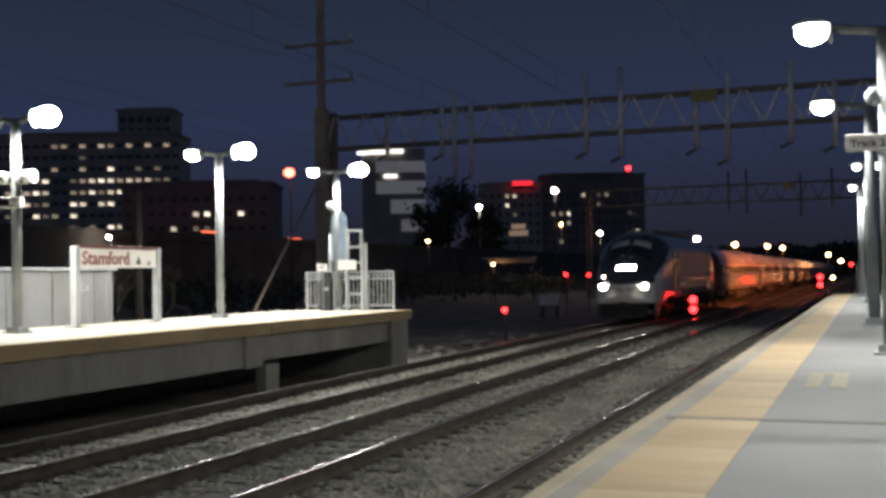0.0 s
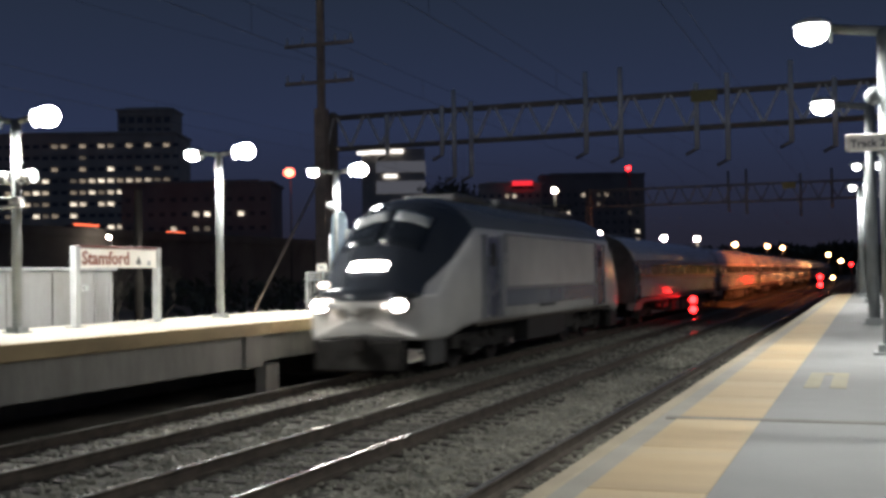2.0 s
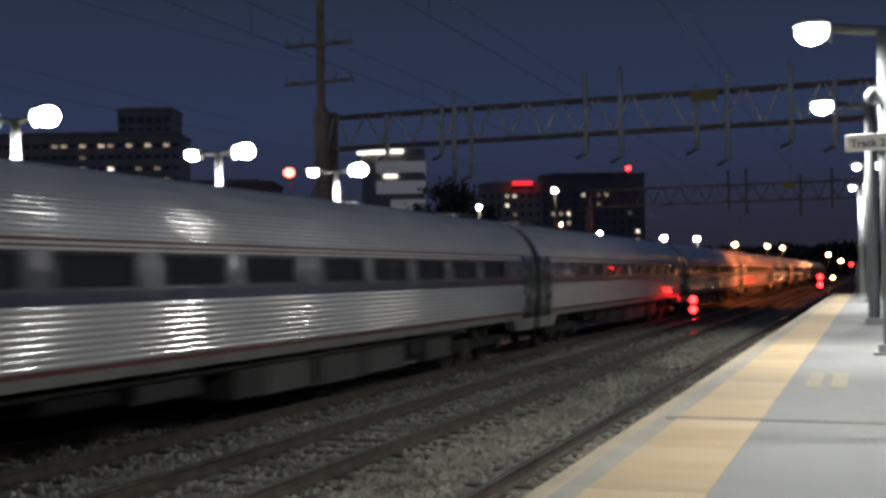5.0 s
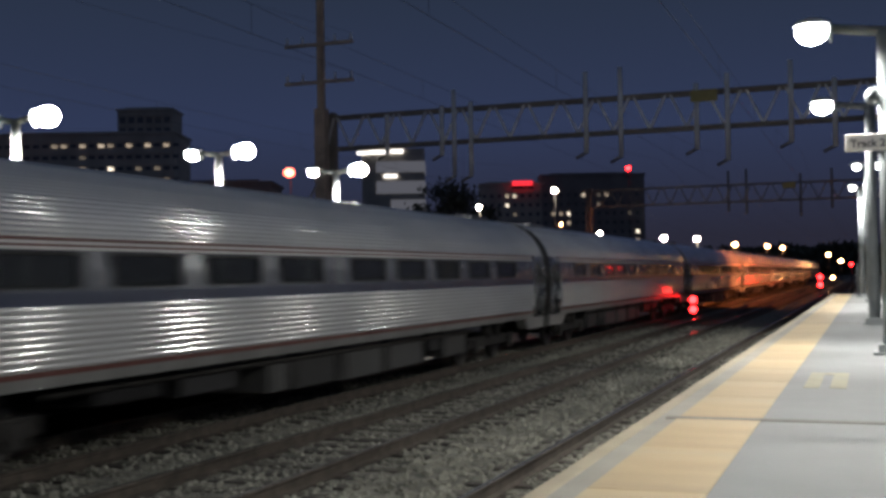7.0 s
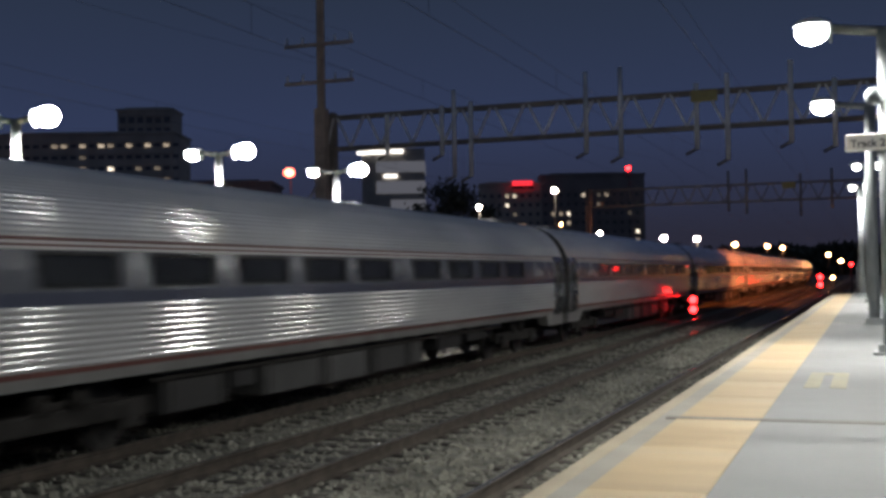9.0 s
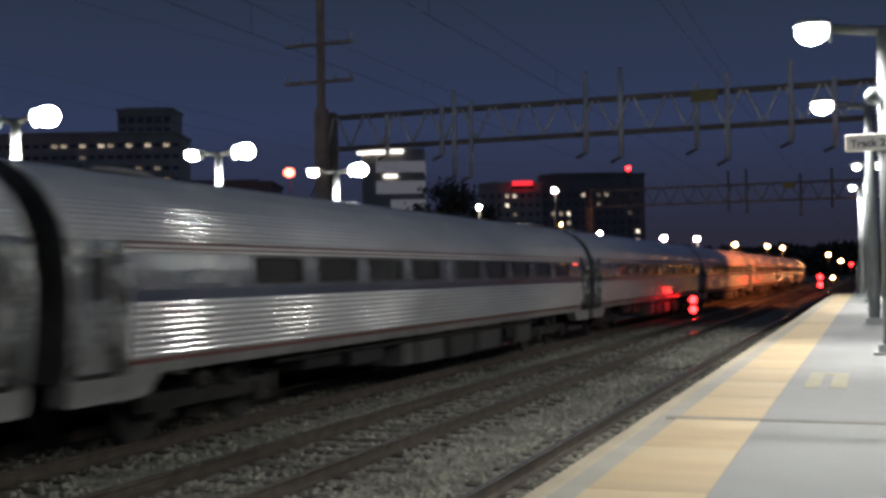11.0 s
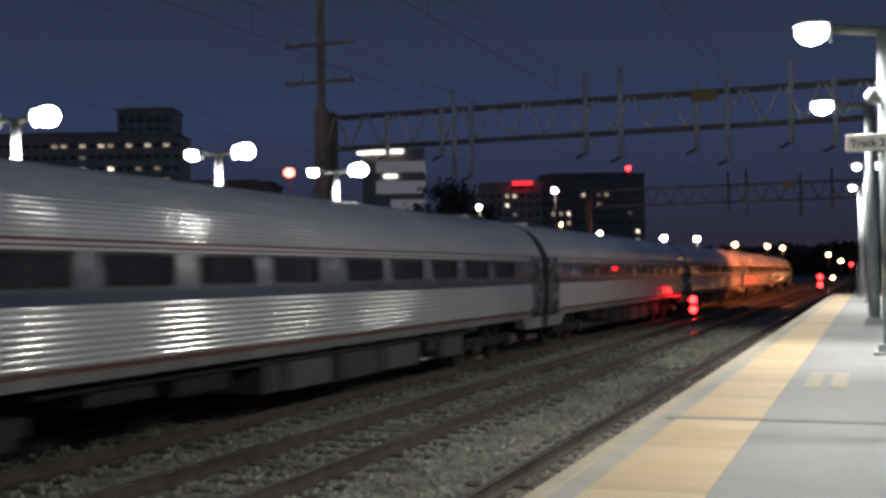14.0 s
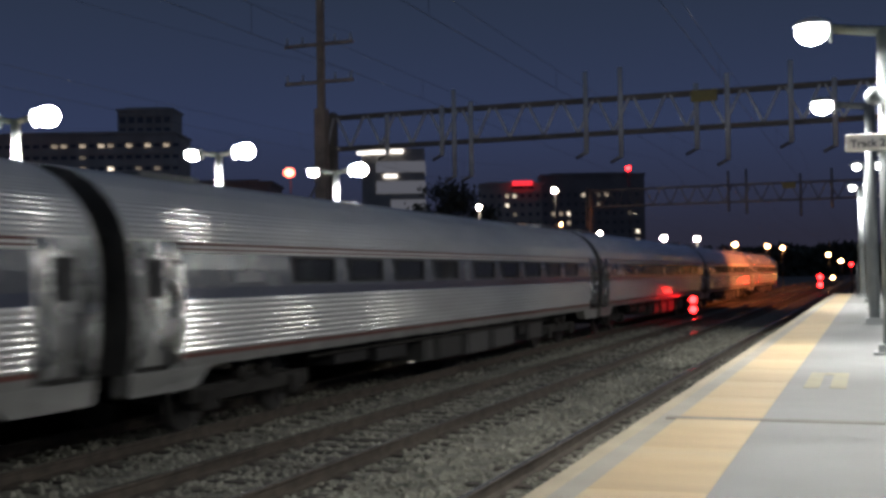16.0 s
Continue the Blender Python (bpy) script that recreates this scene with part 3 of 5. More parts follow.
def end_equipment():
    t = thing("ladder_frame", "pale steel ladder frame with rungs at the platform end", "ladder", pose(-13.09, 28.2, PLAT))
    for x, h in ((-0.22, 2.22), (0.22, 2.18)):
        part("stile", boxes((x - 0.045, x + 0.045, -0.04, 0.04, 0, h), bevel=0.008), M_grey_paint, t)
    part("brace", boxes((0.31, 0.38, -0.04, 0.04, 0, 1.83), bevel=0.008), M_grey_paint, t)
    for z in (0.45, 0.9, 1.3, 1.72, 2.16):
        part("rung", boxes((-0.2, 0.2, -0.025, 0.025, z - 0.03, z + 0.03)), M_grey_paint, t)
    s = thing("round_top_sign", "blue-grey round-topped sign panel on slim posts", "sign", pose(-13.64, 28.3, PLAT))
    pts = [(-0.24, 1.35), (0.24, 1.35)] + [(0.24 * math.cos(a * math.pi / 10), 2.46 + 0.26 * math.sin(a * math.pi / 10)) for a in range(11)]
    part("panel", strip(bmesh.new(), pts, 0.09, 0.12, True), M_blue_sign, s)
    for x in (-0.27, 0.27):
        part("post", tubes(((x, 0.1, 0), (x, 0.1, 2.1), 0.03)), M_grey_paint, s)
    c = thing("call_box", "dark grey pedestal call box with a pale plate", "call box", pose(-13.83, 28.0, PLAT))
    part("pedestal", boxes((-0.13, 0.13, -0.12, 0.12, 0, 0.88), bevel=0.02), M_dark_paint, c)
    part("hood", boxes((-0.11, 0.11, -0.14, 0.1, 0.88, 1.05), bevel=0.03), M_dark_paint, c)
    part("plate", boxes((-0.10, 0.10, -0.126, -0.121, 0.55, 0.64)), M_grey_paint, c)
    for x, w, z0, z1 in ((-13.87, 0.30, 1.08, 1.28), (-13.12, 0.54, 1.10, 1.37)):
        n = thing("notice_board", "small white notice board fixed beside the lamp pole", "sign", pose(x, 27.8, PLAT))
        b = part("board", boxes((-w / 2, w / 2, -0.02, 0.02, z0, z1), bevel=0.005), M_white_sign, n)
        part("support", boxes((-0.02, 0.02, 0.02, 0.06, 0.0, z1)), M_galv, n)
        if w < 0.4:
            part("bar", boxes((-0.08, 0.05, -0.024, -0.021, 1.17, 1.20)), M_black, b, "dark bar of writing")
    dome = thing("camera_dome", "round grey dome on a lamp pole of the near platform", "camera", pose(0.08, 12.77, 3.95))
    part("dome", ball(bmesh.new(), (0, 0, 0), 0.1, 0.1, 0.1), M_galv, dome)
    part("neck", tubes(((0, 0, 0), (0.1, 0.12, 0.02), 0.03)), M_galv, dome)
    cam_ = thing("camera_dome", "small round pale dome on the lamp pole", "camera", pose(-13.84, 28.36, 4.12))
    part("dome", ball(bmesh.new(), (0, 0, 0), 0.13, 0.13, 0.13), M_grey_paint, cam_)
    part("neck", tubes(((0, 0, 0), (0.08, 0.08, 0.02), 0.03)), M_galv, cam_)


end_equipment()


def utility_box():
    t = thing("equipment_hut", "weathered grey panelled hut behind the platform", "hut", pose(-17.6, 0, -0.45))
    part("wall", boxes((-2.0, 0, 14.0, 23.7, 0, 2.86), bevel=0.02), M_box_wall, t)
    for y in (15.5, 17.0, 18.5, 20.0, 21.5, 23.0, 23.6):
        part("batten", boxes((0.0, 0.03, y - 0.05, y + 0.05, 0.05, 2.8)), M_box_wall, t)
    part("roof", boxes((-2.1, 0.08, 13.9, 23.8, 2.86, 2.93), bevel=0.01), M_grey_paint, t)


utility_box()


def dead_tree(x, y, h, lean):
    t = thing("bare_shrub", "leafless dark shrub behind the platform", "shrub", pose(x, y, -0.45))
    rng = random.Random(int(y * 10))
    bm = bmesh.new()

    def grow(a, d, l, r, k):
        c = a + d * l
        tube(bm, a, c, r, r * 0.65, seg=5, caps=False)
        if k:
            for _ in range(3):
                n = (d + Vector((rng.uniform(-0.7, 0.7), rng.uniform(-0.7, 0.7), rng.uniform(-0.1, 0.6)))).normalized()
                grow(c, n, l * rng.uniform(0.55, 0.8), r * 0.6, k - 1)

    grow(Vector((0, 0, 0)), Vector((lean, 0, 1)).normalized(), h * 0.35, 0.07, 4)
    part("crown", bm, M_bark, t)


M_bark = mat("dark_bark", (0.03, 0.026, 0.022), 0.9, 0, 0.3, 6)
for x, y, h, l in ((-19.0, 25.6, 3.2, 0.1), (-21.5, 31.0, 3.4, 0.2), (-24.0, 39.0, 3.6, 0.1)):
    dead_tree(x, y, h, l)


def guy_post():
    t = thing("guy_wire", "slanting brown guy rod anchored behind the platform", "cable", pose(0, 0, 0))
    part("cable", tubes(((-18.7, 31.0, -0.4), (-22.5, 45.0, 6.5), 0.05), seg=8), M_timber_pole, t)
    u = thing("wooden_post", "dark wooden utility post behind the platform", "post", pose(-19.6, 27.6, -0.45))
    part("shaft", tubes(((0, 0, 0), (0, 0, 5.2), 0.14, 0.11)), M_bark, u)


guy_post()


# ---- signals ----
def dwarf_signal(x, y, zs, r, gap):
    t = thing("dwarf_signal", "low two-aspect railway signal showing red beside the track", "signal", pose(x, y, -0.25), "red signals")
    part("post", boxes((-0.07, 0.07, 0.05, 0.2, 0, zs + 0.25 - 0.2)), M_dark_paint, t)
    c = part("case", boxes((-0.17, 0.17, 0.0, 0.2, zs + 0.25 - 0.2, zs + 0.25 + gap + 0.2), bevel=0.02), M_dark_paint, t)
    for k in (0, 1):
        z = zs + 0.25 + k * gap
        part("lens", tubes(((0, -0.02, z), (0, 0.0, z), r), seg=20), M_redlens, c, "glowing red lens")
        part("hood", boxes((-r - 0.03, r + 0.03, -0.16, 0.0, z + r + 0.01, z + r + 0.025)), M_dark_paint, c)


dwarf_signal(-7.94, 55.2, 0.36, 0.17, 0.47)
dwarf_signal(-4.83, 123.0, 0.62, 0.26, 0.80)


# ---- catenary ----
def polyline(bm, pts, r, seg=5):
    """One continuous cable through the points, running roughly along y."""
    rings = [[bm.verts.new((x + r * math.cos(2 * math.pi * i / seg), y, z + r * math.sin(2 * math.pi * i / seg))) for i in range(seg)] for x, y, z in pts]
    for a, b in zip(rings, rings[1:]):
        for i in range(seg):
            bm.faces.new((a[i], a[(i + 1) % seg], b[(i + 1) % seg], b[i]))
    return bm


GY = 58.0


def boxes_between(a, b, r=0.07):
    """A slim angle-iron bar from a to b."""
    return tubes((a, b, r), seg=4)


M_truss_light = mat("galvanised_truss_member", (0.80, 0.80, 0.77), 0.6, 0.2, 0.2, 1.0)
# colour chosen so the distant gantry sinks into the dusk sky
M_truss_far = mat("sooty_truss_steel", (0.20, 0.19, 0.18), 0.8, 0.2, 0.25, 1.0)


def gantry(y, xl, xr, zb, zt, label, steel, pale):
    t = thing("catenary_gantry", label, "gantry", pose(0, y, 0), "overhead line gantries")
    d = 0.9
    for z, yy in ((zb, -d / 2), (zb, d / 2), (zt, -d / 2), (zt, d / 2)):
        part("chord", boxes((xl, xr, yy - 0.06, yy + 0.06, z - 0.075, z + 0.075)), steel, t)
    n, w = 36, 0.9225
    for i in range(n):
        a = xl - 0.39 + i * w
        za, zz = (zb, zt) if i % 2 == 0 else (zt, zb)
        f = 0.09 if i % 2 == 0 else -0.09
        part("diagonal", boxes_between((max(xl, a - min(0, f)), -d / 2, za), (a + w - max(0, f), -d / 2, zz)), pale, t)
    for i in range(0, n, 3):
        a = xl + i * w
        for z in (zb, zt):
            part("tie", tubes(((a, -d / 2, z), (a, d / 2, z), 0.04), seg=6), steel, t)
    for x in (xl, xr):
        for dx in (-0.22, 0.22):
            part("column", boxes((x + dx - 0.1, x + dx + 0.1, -0.3, 0.3, -0.45, zt + 0.3)), steel, t)
        k = 9
        for i in range(k):
            z0, z1 = -0.3 + i * (zt / k), -0.3 + (i + 1) * (zt / k)
            part("lacing", tubes(((x - 0.2, -0.3, z0), (x + 0.2, -0.3, z1), 0.03), seg=5), steel, t)
    return t


g_ = gantry(GY, -28.3, 4.5, 9.35, 11.1, "weathered lattice steel gantry spanning the tracks", M_truss, M_truss_light)
for x, z0, z1 in ((-24.6, 8.8, 11.0), (-21.4, 8.6, 11.3), (-20.7, 7.4, 12.1), (-19.75, 7.4, 11.4), (-13.5, 8.3, 12.5), (-11.7, 8.0, 12.6), (-7.9, 8.2, 11.5), (-6.4, 7.6, 11.9), (-3.4, 8.3, 12.3), (-1.4, 8.0, 11.3)):
    part("hanger", tubes(((x, -0.55, z0), (x, -0.55, z1), 0.12), seg=10), M_truss_light, g_, "pale vertical hanger mast")
    part("insulator", tubes(((x, -0.55, z0 + 0.06), (x - 0.55, -0.55, z0 - 0.22), 0.08), seg=8), M_truss, g_)
M_yellow_plate = mat("yellow_plate_paint", (0.36, 0.31, 0.12), 0.6, 0, 0.1, 2)
part("number_plate", boxes((-8.15, -6.85, -0.75, -0.66, 10.55, 11.15), bevel=0.02), M_yellow_plate, g_, "plain yellow plate")


def mast():
    t = thing("transmission_mast", "tall brown mast with two crossarms rising above the gantry", "mast", pose(-28.4, GY - 0.9, -0.45))
    part("lower_shaft", boxes((-0.32, 0.32, -0.3, 0.3, 0, 12.0), bevel=0.03), M_timber_pole, t)
    part("upper_shaft", boxes((-0.18, 0.18, -0.18, 0.18, 12.0, 24.0), bevel=0.02), M_timber_pole, t)
    for z in (13.45, 15.55, 19.5):
        c = part("crossarm", boxes((-2.1, 2.1, -0.30, -0.18, z - 0.09, z + 0.09)), M_timber_pole, t)
        for x in (-1.95, -1.0, 1.0, 1.95):
            part("insulator", tubes(((x, -0.24, z + 0.09), (x, -0.24, z + 0.5), 0.07, 0.045), seg=8), M_truss_light, c)


mast()
g2_ = gantry(121.0, -28.3, 4.5, 9.3, 11.05, "distant lattice steel gantry spanning the tracks", M_truss_far, M_truss_far)
part("number_plate", boxes((-8.15, -6.85, -0.75, -0.66, 10.45, 11.05), bevel=0.02), M_yellow_plate, g2_, "plain yellow plate")
for x, z0, z1 in ((-13.5, 8.3, 12.5), (-11.7, 8.0, 12.6), (-6.4, 7.6, 11.9), (-3.4, 8.3, 12.3)):
    part("hanger", tubes(((x, -0.55, z0), (x, -0.55, z1), 0.12), seg=8), M_truss_far, g2_)


def wires():
    for x in (-9.97, -6.667, -2.995, -17.5):
        t = thing("overhead_wire", "copper contact wire and sagging messenger above a track", "wire", pose(x, 0, 0), "overhead wires")
        part("contact_wire", tubes(((0, -30, 6.40), (0, 280, 6.40), 0.005), seg=6), M_wire, t)
        sup = [-7.0, GY, 121.0, 184.0, 280.0]
        pts = [(0, sup[0], 7.9)]
        for a, b in zip(sup, sup[1:]):
            pts += [(0, a + (b - a) * i / 16, 7.9 - 4.2 * (i / 16) * (1 - i / 16)) for i in range(1, 17)]
        part("messenger_wire", polyline(bmesh.new(), pts, 0.004), M_wire, t)
        for a, b in zip(sup[:3], sup[1:4]):
            for i in range(1, 8):
                f = i / 8
                part("dropper", tubes(((0, a + (b - a) * f, 6.40), (0, a + (b - a) * f, 7.9 - 4.2 * f * (1 - f)), 0.004), seg=4), M_wire, t)


wires()
for x0, z0 in ((-28.4 + 1.95, 15.6), (-28.4 + 1.95, 13.5)):
    w_ = thing("feeder_cable", "dark feeder cable strung from the tall mast", "cable", None, "feeder cables")
    part("cable", polyline(bmesh.new(), [(x0, GY - 1.1 - 75 * i / 20, z0 - 6.0 * (i / 20) * (1 - i / 20)) for i in range(21)], 0.006), M_rubber, w_)


# ---- distance ----
FACE = 20.5


def building(name, label, x, y, w, d, h, material, rows=(), floor=3.6, pitch=2.7, z_first=4.0, ww=1.9, wh=1.7, x_first=1.5, yaw=FACE):
    t = thing(name, label, "building", pose(x, y, -0.5, 0, 0, yaw), "city buildings")
    wall = part("wall", boxes((0, w, 0, d, 0, h)), material, t)
    part("roof", boxes((-0.4, w + 0.4, -0.4, d + 0.4, h, h + 0.7), (w * 0.1, w * 0.9, d * 0.2, d * 0.9, h + 0.7, h + 1.4)), material, t)
    lit = dark = None
    for r, row in enumerate(rows):
        z = z_first + r * floor
        part("floor_band", boxes((0, w, -0.25, 0.0, z + wh + 0.35, z + wh + 0.75)), material, t)
        for c, ch in enumerate(row):
            if ch == " ":
                continue
            m = pose(x_first + c * pitch, -0.02, z)
            if ch == "#":
                if lit is None:
                    lit = part("window", boxes((0, ww, -0.1, 0, 0, wh)), M_litwin, t, "lit window")
                    lit.matrix_basis = m
                else:
                    share(lit, t, m)
            else:
                if dark is None:
                    dark = part("window", boxes((0, ww, -0.1, 0, 0, wh)), M_darkpane, t, "dark window")
                    dark.matrix_basis = m
                else:
                    share(dark, t, m)
    return t


OFFICE_ROWS = ["..#.#.#..#.#.###.....", "..#..###.#...........", "..#.###..##.##.#.....", "..#.###..#######.....",
               "..#####..###########.", ".......#..#..#..#.#..", "..........#..........", ".......##.#.##.#.#.#."]
building("office_block", "dark office block with many lit windows at dusk", -238.95, 262.06, 55.4, 20, 45.0, M_facade, OFFICE_ROWS, 3.35, 2.69, 17.8, 1.75, 1.02, 0.95)
building("office_penthouse", "unlit plant storey block behind the office roof", -205.5, 279.7, 16.2, 12, 52.4, M_facade, ["......", "......"], 3.2, 2.6, 45.6, 1.8, 1.8, 0.6)
building("brown_block", "brown brick block with few lit windows", -159.05, 217.7, 34.0, 18, 24.2, M_facade_brown, [".....#.......", "....#.##.....", "......##..#..", "............."], 3.3, 2.55, 10.5, 1.25, 1.0, 0.95)
building("apartment_tower", "dark distant tower with scattered lit windows", -133.5, 397.8, 23.2, 15, 35.7, M_facade, ["........", "..#.....", "........", "....#...", "...#....", "...##..."], 3.4, 2.8, 14.0, 1.2, 1.2, 0.8)
building("apartment_tower", "broad dark distant tower with scattered lit windows", -112.4, 405.6, 37.8, 15, 38.6, M_facade_brown, ["..#.........#", "............#", "...#.........", ".###.......#.", ".......#.....", ".....#.##...."], 3.4, 2.8, 14.0, 1.2, 1.2, 0.8)


def glass_block():
    t = thing("glass_office", "office building with pale lit spandrel bands and a bright roof line", "building", pose(-182.3, 400.5, -0.5, 0, 0, FACE), "city buildings")
    part("wall", boxes((0, 24, 0.4, 20, 0, 52)), M_facade, t)
    for z0, z1, x0 in ((42.8, 47.0, 5.5), (34.6, 39.4, 5.5), (27.0, 32.2, 11.0), (20.0, 24.5, 15.0)):
        part("spandrel_band", boxes((x0, 24.3, 0, 20, z0, z1)), M_paleglow, t, "pale band given a faint glow")
    part("roof_light", boxes((-1.8, 2.5, -0.3, 0.4, 49.8, 51.0), (3.0, 11.0, -0.3, 0.4, 50.0, 51.3), (11.5, 16.0, -0.3, 0.4, 50.2, 51.6)), M_roofline, t, "bright roof edge light")
    part("lit_panel", boxes((8.5, 13.5, -0.2, 0.3, 40.8, 41.9)), M_roofline, t)


# light on the pale bands is put in as a weak glow
M_paleglow = glow("lit_spandrel", (0.62, 0.62, 0.70), 0.10)
M_roofline = glow("roof_edge_light", (1.0, 0.95, 0.9), 1.6)
glass_block()
neon = thing("neon_sign", "red glowing rooftop sign on a distant tower", "sign", pose(-122.2, 399.2, -0.5, 0, 0, FACE))
part("panel", boxes((0.6, 7.9, -0.4, 0.2, 35.2, 36.8)), M_redsign, neon)
part("frame", boxes((0.3, 8.3, -0.1, 0.3, 34.0, 35.0)), M_dark_paint, neon)

TOWN_LIGHTS = [
    (-47.88, 142.06, 11.08, 0.37, "w"), (-38.6, 145.47, 13.07, 0.37, "w"), (-37.87, 145.86, 8.69, 0.22, "s"), (-33.1, 147.67, 7.42, 0.3, "w"),
    (-39.25, 198.43, 20.46, 0.5, "r"), (-56.88, 106.61, 13.23, 0.62, "o"), (-68.53, 91.76, 6.39, 0.22, "w"), (-54.3, 139.77, 6.75, 0.22, "s"),
    (-33.97, 104.74, 3.19, 0.16, "s"), (-16.85, 100.41, 5.13, 0.3, "w"), (-15.58, 111.55, 5.32, 0.25, "w"), (-15.71, 122.22, 3.69, 0.22, "s"),
    (-14.4, 133.92, 5.2, 0.3, "s"), (-12.6, 155.82, 5.35, 0.3, "s"), (-12.2, 177.4, 5.5, 0.34, "s"), (-6.83, 210.93, 4.78, 0.4, "s"),
    (-5.3, 232.88, 3.81, 0.43, "s"), (-4.83, 165.0, 1.07, 0.28, "s"),
]
LENS = {"w": M_street, "s": M_sodium, "r": M_redlens, "o": glow("orange_red_lens", (1.0, 0.15, 0.085), 8.0)}
for x, y, z, r, k in TOWN_LIGHTS:
    lb = {"w": "slim street lamp glowing warm white", "s": "sodium street lamp glowing orange", "r": "mast with a red warning beacon", "o": "mast with an orange-red lamp"}[k]
    st = thing("street_lamp", lb, "street lamp", pose(x, y, -0.5), "town lights")
    part("post", tubes(((0, 0.3, 0), (0, 0.3, z + 0.5), 0.09, 0.06), seg=8), M_dark_paint, st)
    part("lens", ball(bmesh.new(), (0, 0, z + 0.5), r * 0.92, r * 0.7, r * 0.78, seg=12, rings=8), LENS[k], st, "glowing lens")
for x, y, z in ((-18.73, 73.09, 2.11), (-17.31, 73.62, 2.05), (-13.52, 43.03, 0.76), (-1.08, 74.33, 2.45)):
    st = thing("signal_light", "small red railway signal light on a low post", "signal", pose(x, y, -0.5), "red signals")
    part("post", tubes(((0, 0.1, 0), (0, 0.1, z + 0.6), 0.05), seg=8), M_dark_paint, st)
    part("lens", ball(bmesh.new(), (0, 0, z + 0.5), 0.11, 0.08, 0.11, seg=12, rings=8), M_redlens, st, "glowing red lens")
cab = thing("relay_cabinet", "white trackside relay cabinet on short dark legs", "cabinet", pose(-17.9, 66.0, -0.45))
body_ = part("body", boxes((-0.56, 0.56, -0.3, 0.3, 0.75, 1.4), bevel=0.03), M_white_sign, cab)
part("door", boxes((-0.5, 0.0, -0.325, -0.3, 0.8, 1.35), bevel=0.006), M_white_sign, body_)
part("lid", boxes((-0.62, 0.62, -0.36, 0.36, 1.4, 1.46), bevel=0.01), M_grey_paint, cab)
for x in (-0.45, 0.45):
    part("leg", boxes((x - 0.06, x + 0.06, -0.2, 0.2, 0, 0.75)), M_dark_paint, cab)

# a lit shelter roof and a board beyond the platform end
shelter = thing("shelter", "small open shelter lit by the sodium lamp under its roof", "shelter", pose(-32.6, 105.6, -0.45))
part("roof", boxes((-2.4, 2.4, -1.3, 1.3, 4.15, 4.3), bevel=0.02), M_grey_paint, shelter)
part("fascia", boxes((-2.4, 2.4, 0.6, 0.7, 3.75, 4.15)), M_grey_paint, shelter)
for x in (-2.2, 2.2):
    part("post", boxes((x - 0.06, x + 0.06, 0.7, 0.82, 0, 4.15)), M_dark_paint, shelter)
board = thing("billboard", "pale board of two lit panels on a tall post", "billboard", pose(-56.9, 190.0, -0.5))
part("post", tubes(((0, 0.2, 0), (0, 0.2, 11.0), 0.2, 0.15), seg=10), M_dark_paint, board)
for z, w in ((9.85, 1.7), (11.0, 1.25)):
    part("panel", boxes((-w, w, -0.1, 0.1, z - 0.45, z + 0.45), bevel=0.02), M_lit_board, board, "softly lit pale panel")

# unseen sodium lamps added by the approach beyond the platform end, to light the coaches orange
M_sodium_dim = glow("shaded_sodium_lens", (1.0, 0.42, 0.14), 6.0)
M_sodium_bright = glow("bare_sodium_lens", (1.0, 0.42, 0.14), 40.0)
for y in (76.0, 82.0, 89.0, 97.0, 106.0, 118.0, 134.0, 152.0, 172.0):
    sl = thing("yard_lamp", "unseen sodium lamp added beside the tracks to light the coaches orange", "yard lamp", pose(3.6, y, -0.45), "yard lamps")
    part("post", tubes(((0, 0, 0), (0, 0, 3.4), 0.10, 0.08)), M_galv, sl)
    part("arm", tubes(((0, 0, 3.3), (-0.9, 0, 3.45), 0.05)), M_galv, sl)
    part("lens", ball(bmesh.new(), (-0.95, 0, 3.43), 0.3, 0.2, 0.12), M_sodium_bright if y > 115 else M_sodium_dim, sl)
    ob_ = lamp("yard_light", 2.6, y, 2.75, SODIUM_POWER, SODIUM, 0.4)
    ob_.data.spread = radians(44)
    ob_.matrix_world = look((2.55, y, 2.75), (-8.4, y + 2.5, 2.3))


def highway():
    t = thing("elevated_road", "dark concrete elevated road on a retaining wall behind the station", "road", None, kind="structure")
    part("retaining_wall", boxes((-84, -70.5, -130, 330, -0.5, 6.4)), M_roadwall, t)
    part("parapet", boxes((-70.6, -70.2, -130, 330, 6.4, 7.3)), M_roadwall, t)
    part("deck", boxes((-84, -70.6, -130, 330, 6.4, 6.5)), M_earth, t)
    part("parapet", boxes((-84.4, -84, -130, 330, 6.4, 7.3)), M_roadwall, t)


M_roadwall = mat("sooty_concrete", (0.11, 0.104, 0.095), 0.85, 0, 0.3, 0.3, 4, 0, 0)
highway()


def bank():
    """A dark belt of scrub in front of the road wall."""
    rng = random.Random(9)
    bm = bmesh.new()
    for i in range(3600):
        y = rng.uniform(24, 210)
        x = -34 - rng.random() * 22 - 0.03 * y
        hgt = 4.2 * (0.55 + 0.45 * noise.noise((x * 0.12, y * 0.09, 0)))
        z = -0.5 + hgt * rng.random() ** 0.6
        r = rng.uniform(0.25, 0.7)
        q = Euler((rng.uniform(0, 3), rng.uniform(0, 3), rng.uniform(0, 6))).to_matrix()
        vs = [bm.verts.new(Vector((x, y, z)) + q @ Vector((a * r, b * r * 0.5, 0.12 * r * rng.uniform(-1, 1)))) for a, b in ((-1, -0.3), (0, -0.8), (1, 0), (0.2, 0.9))]
        bm.faces.new(vs)
    solid("scrub_belt", bm, M_scrub, "dark overgrown scrub along the yard boundary", "scrub", kind="stuff")


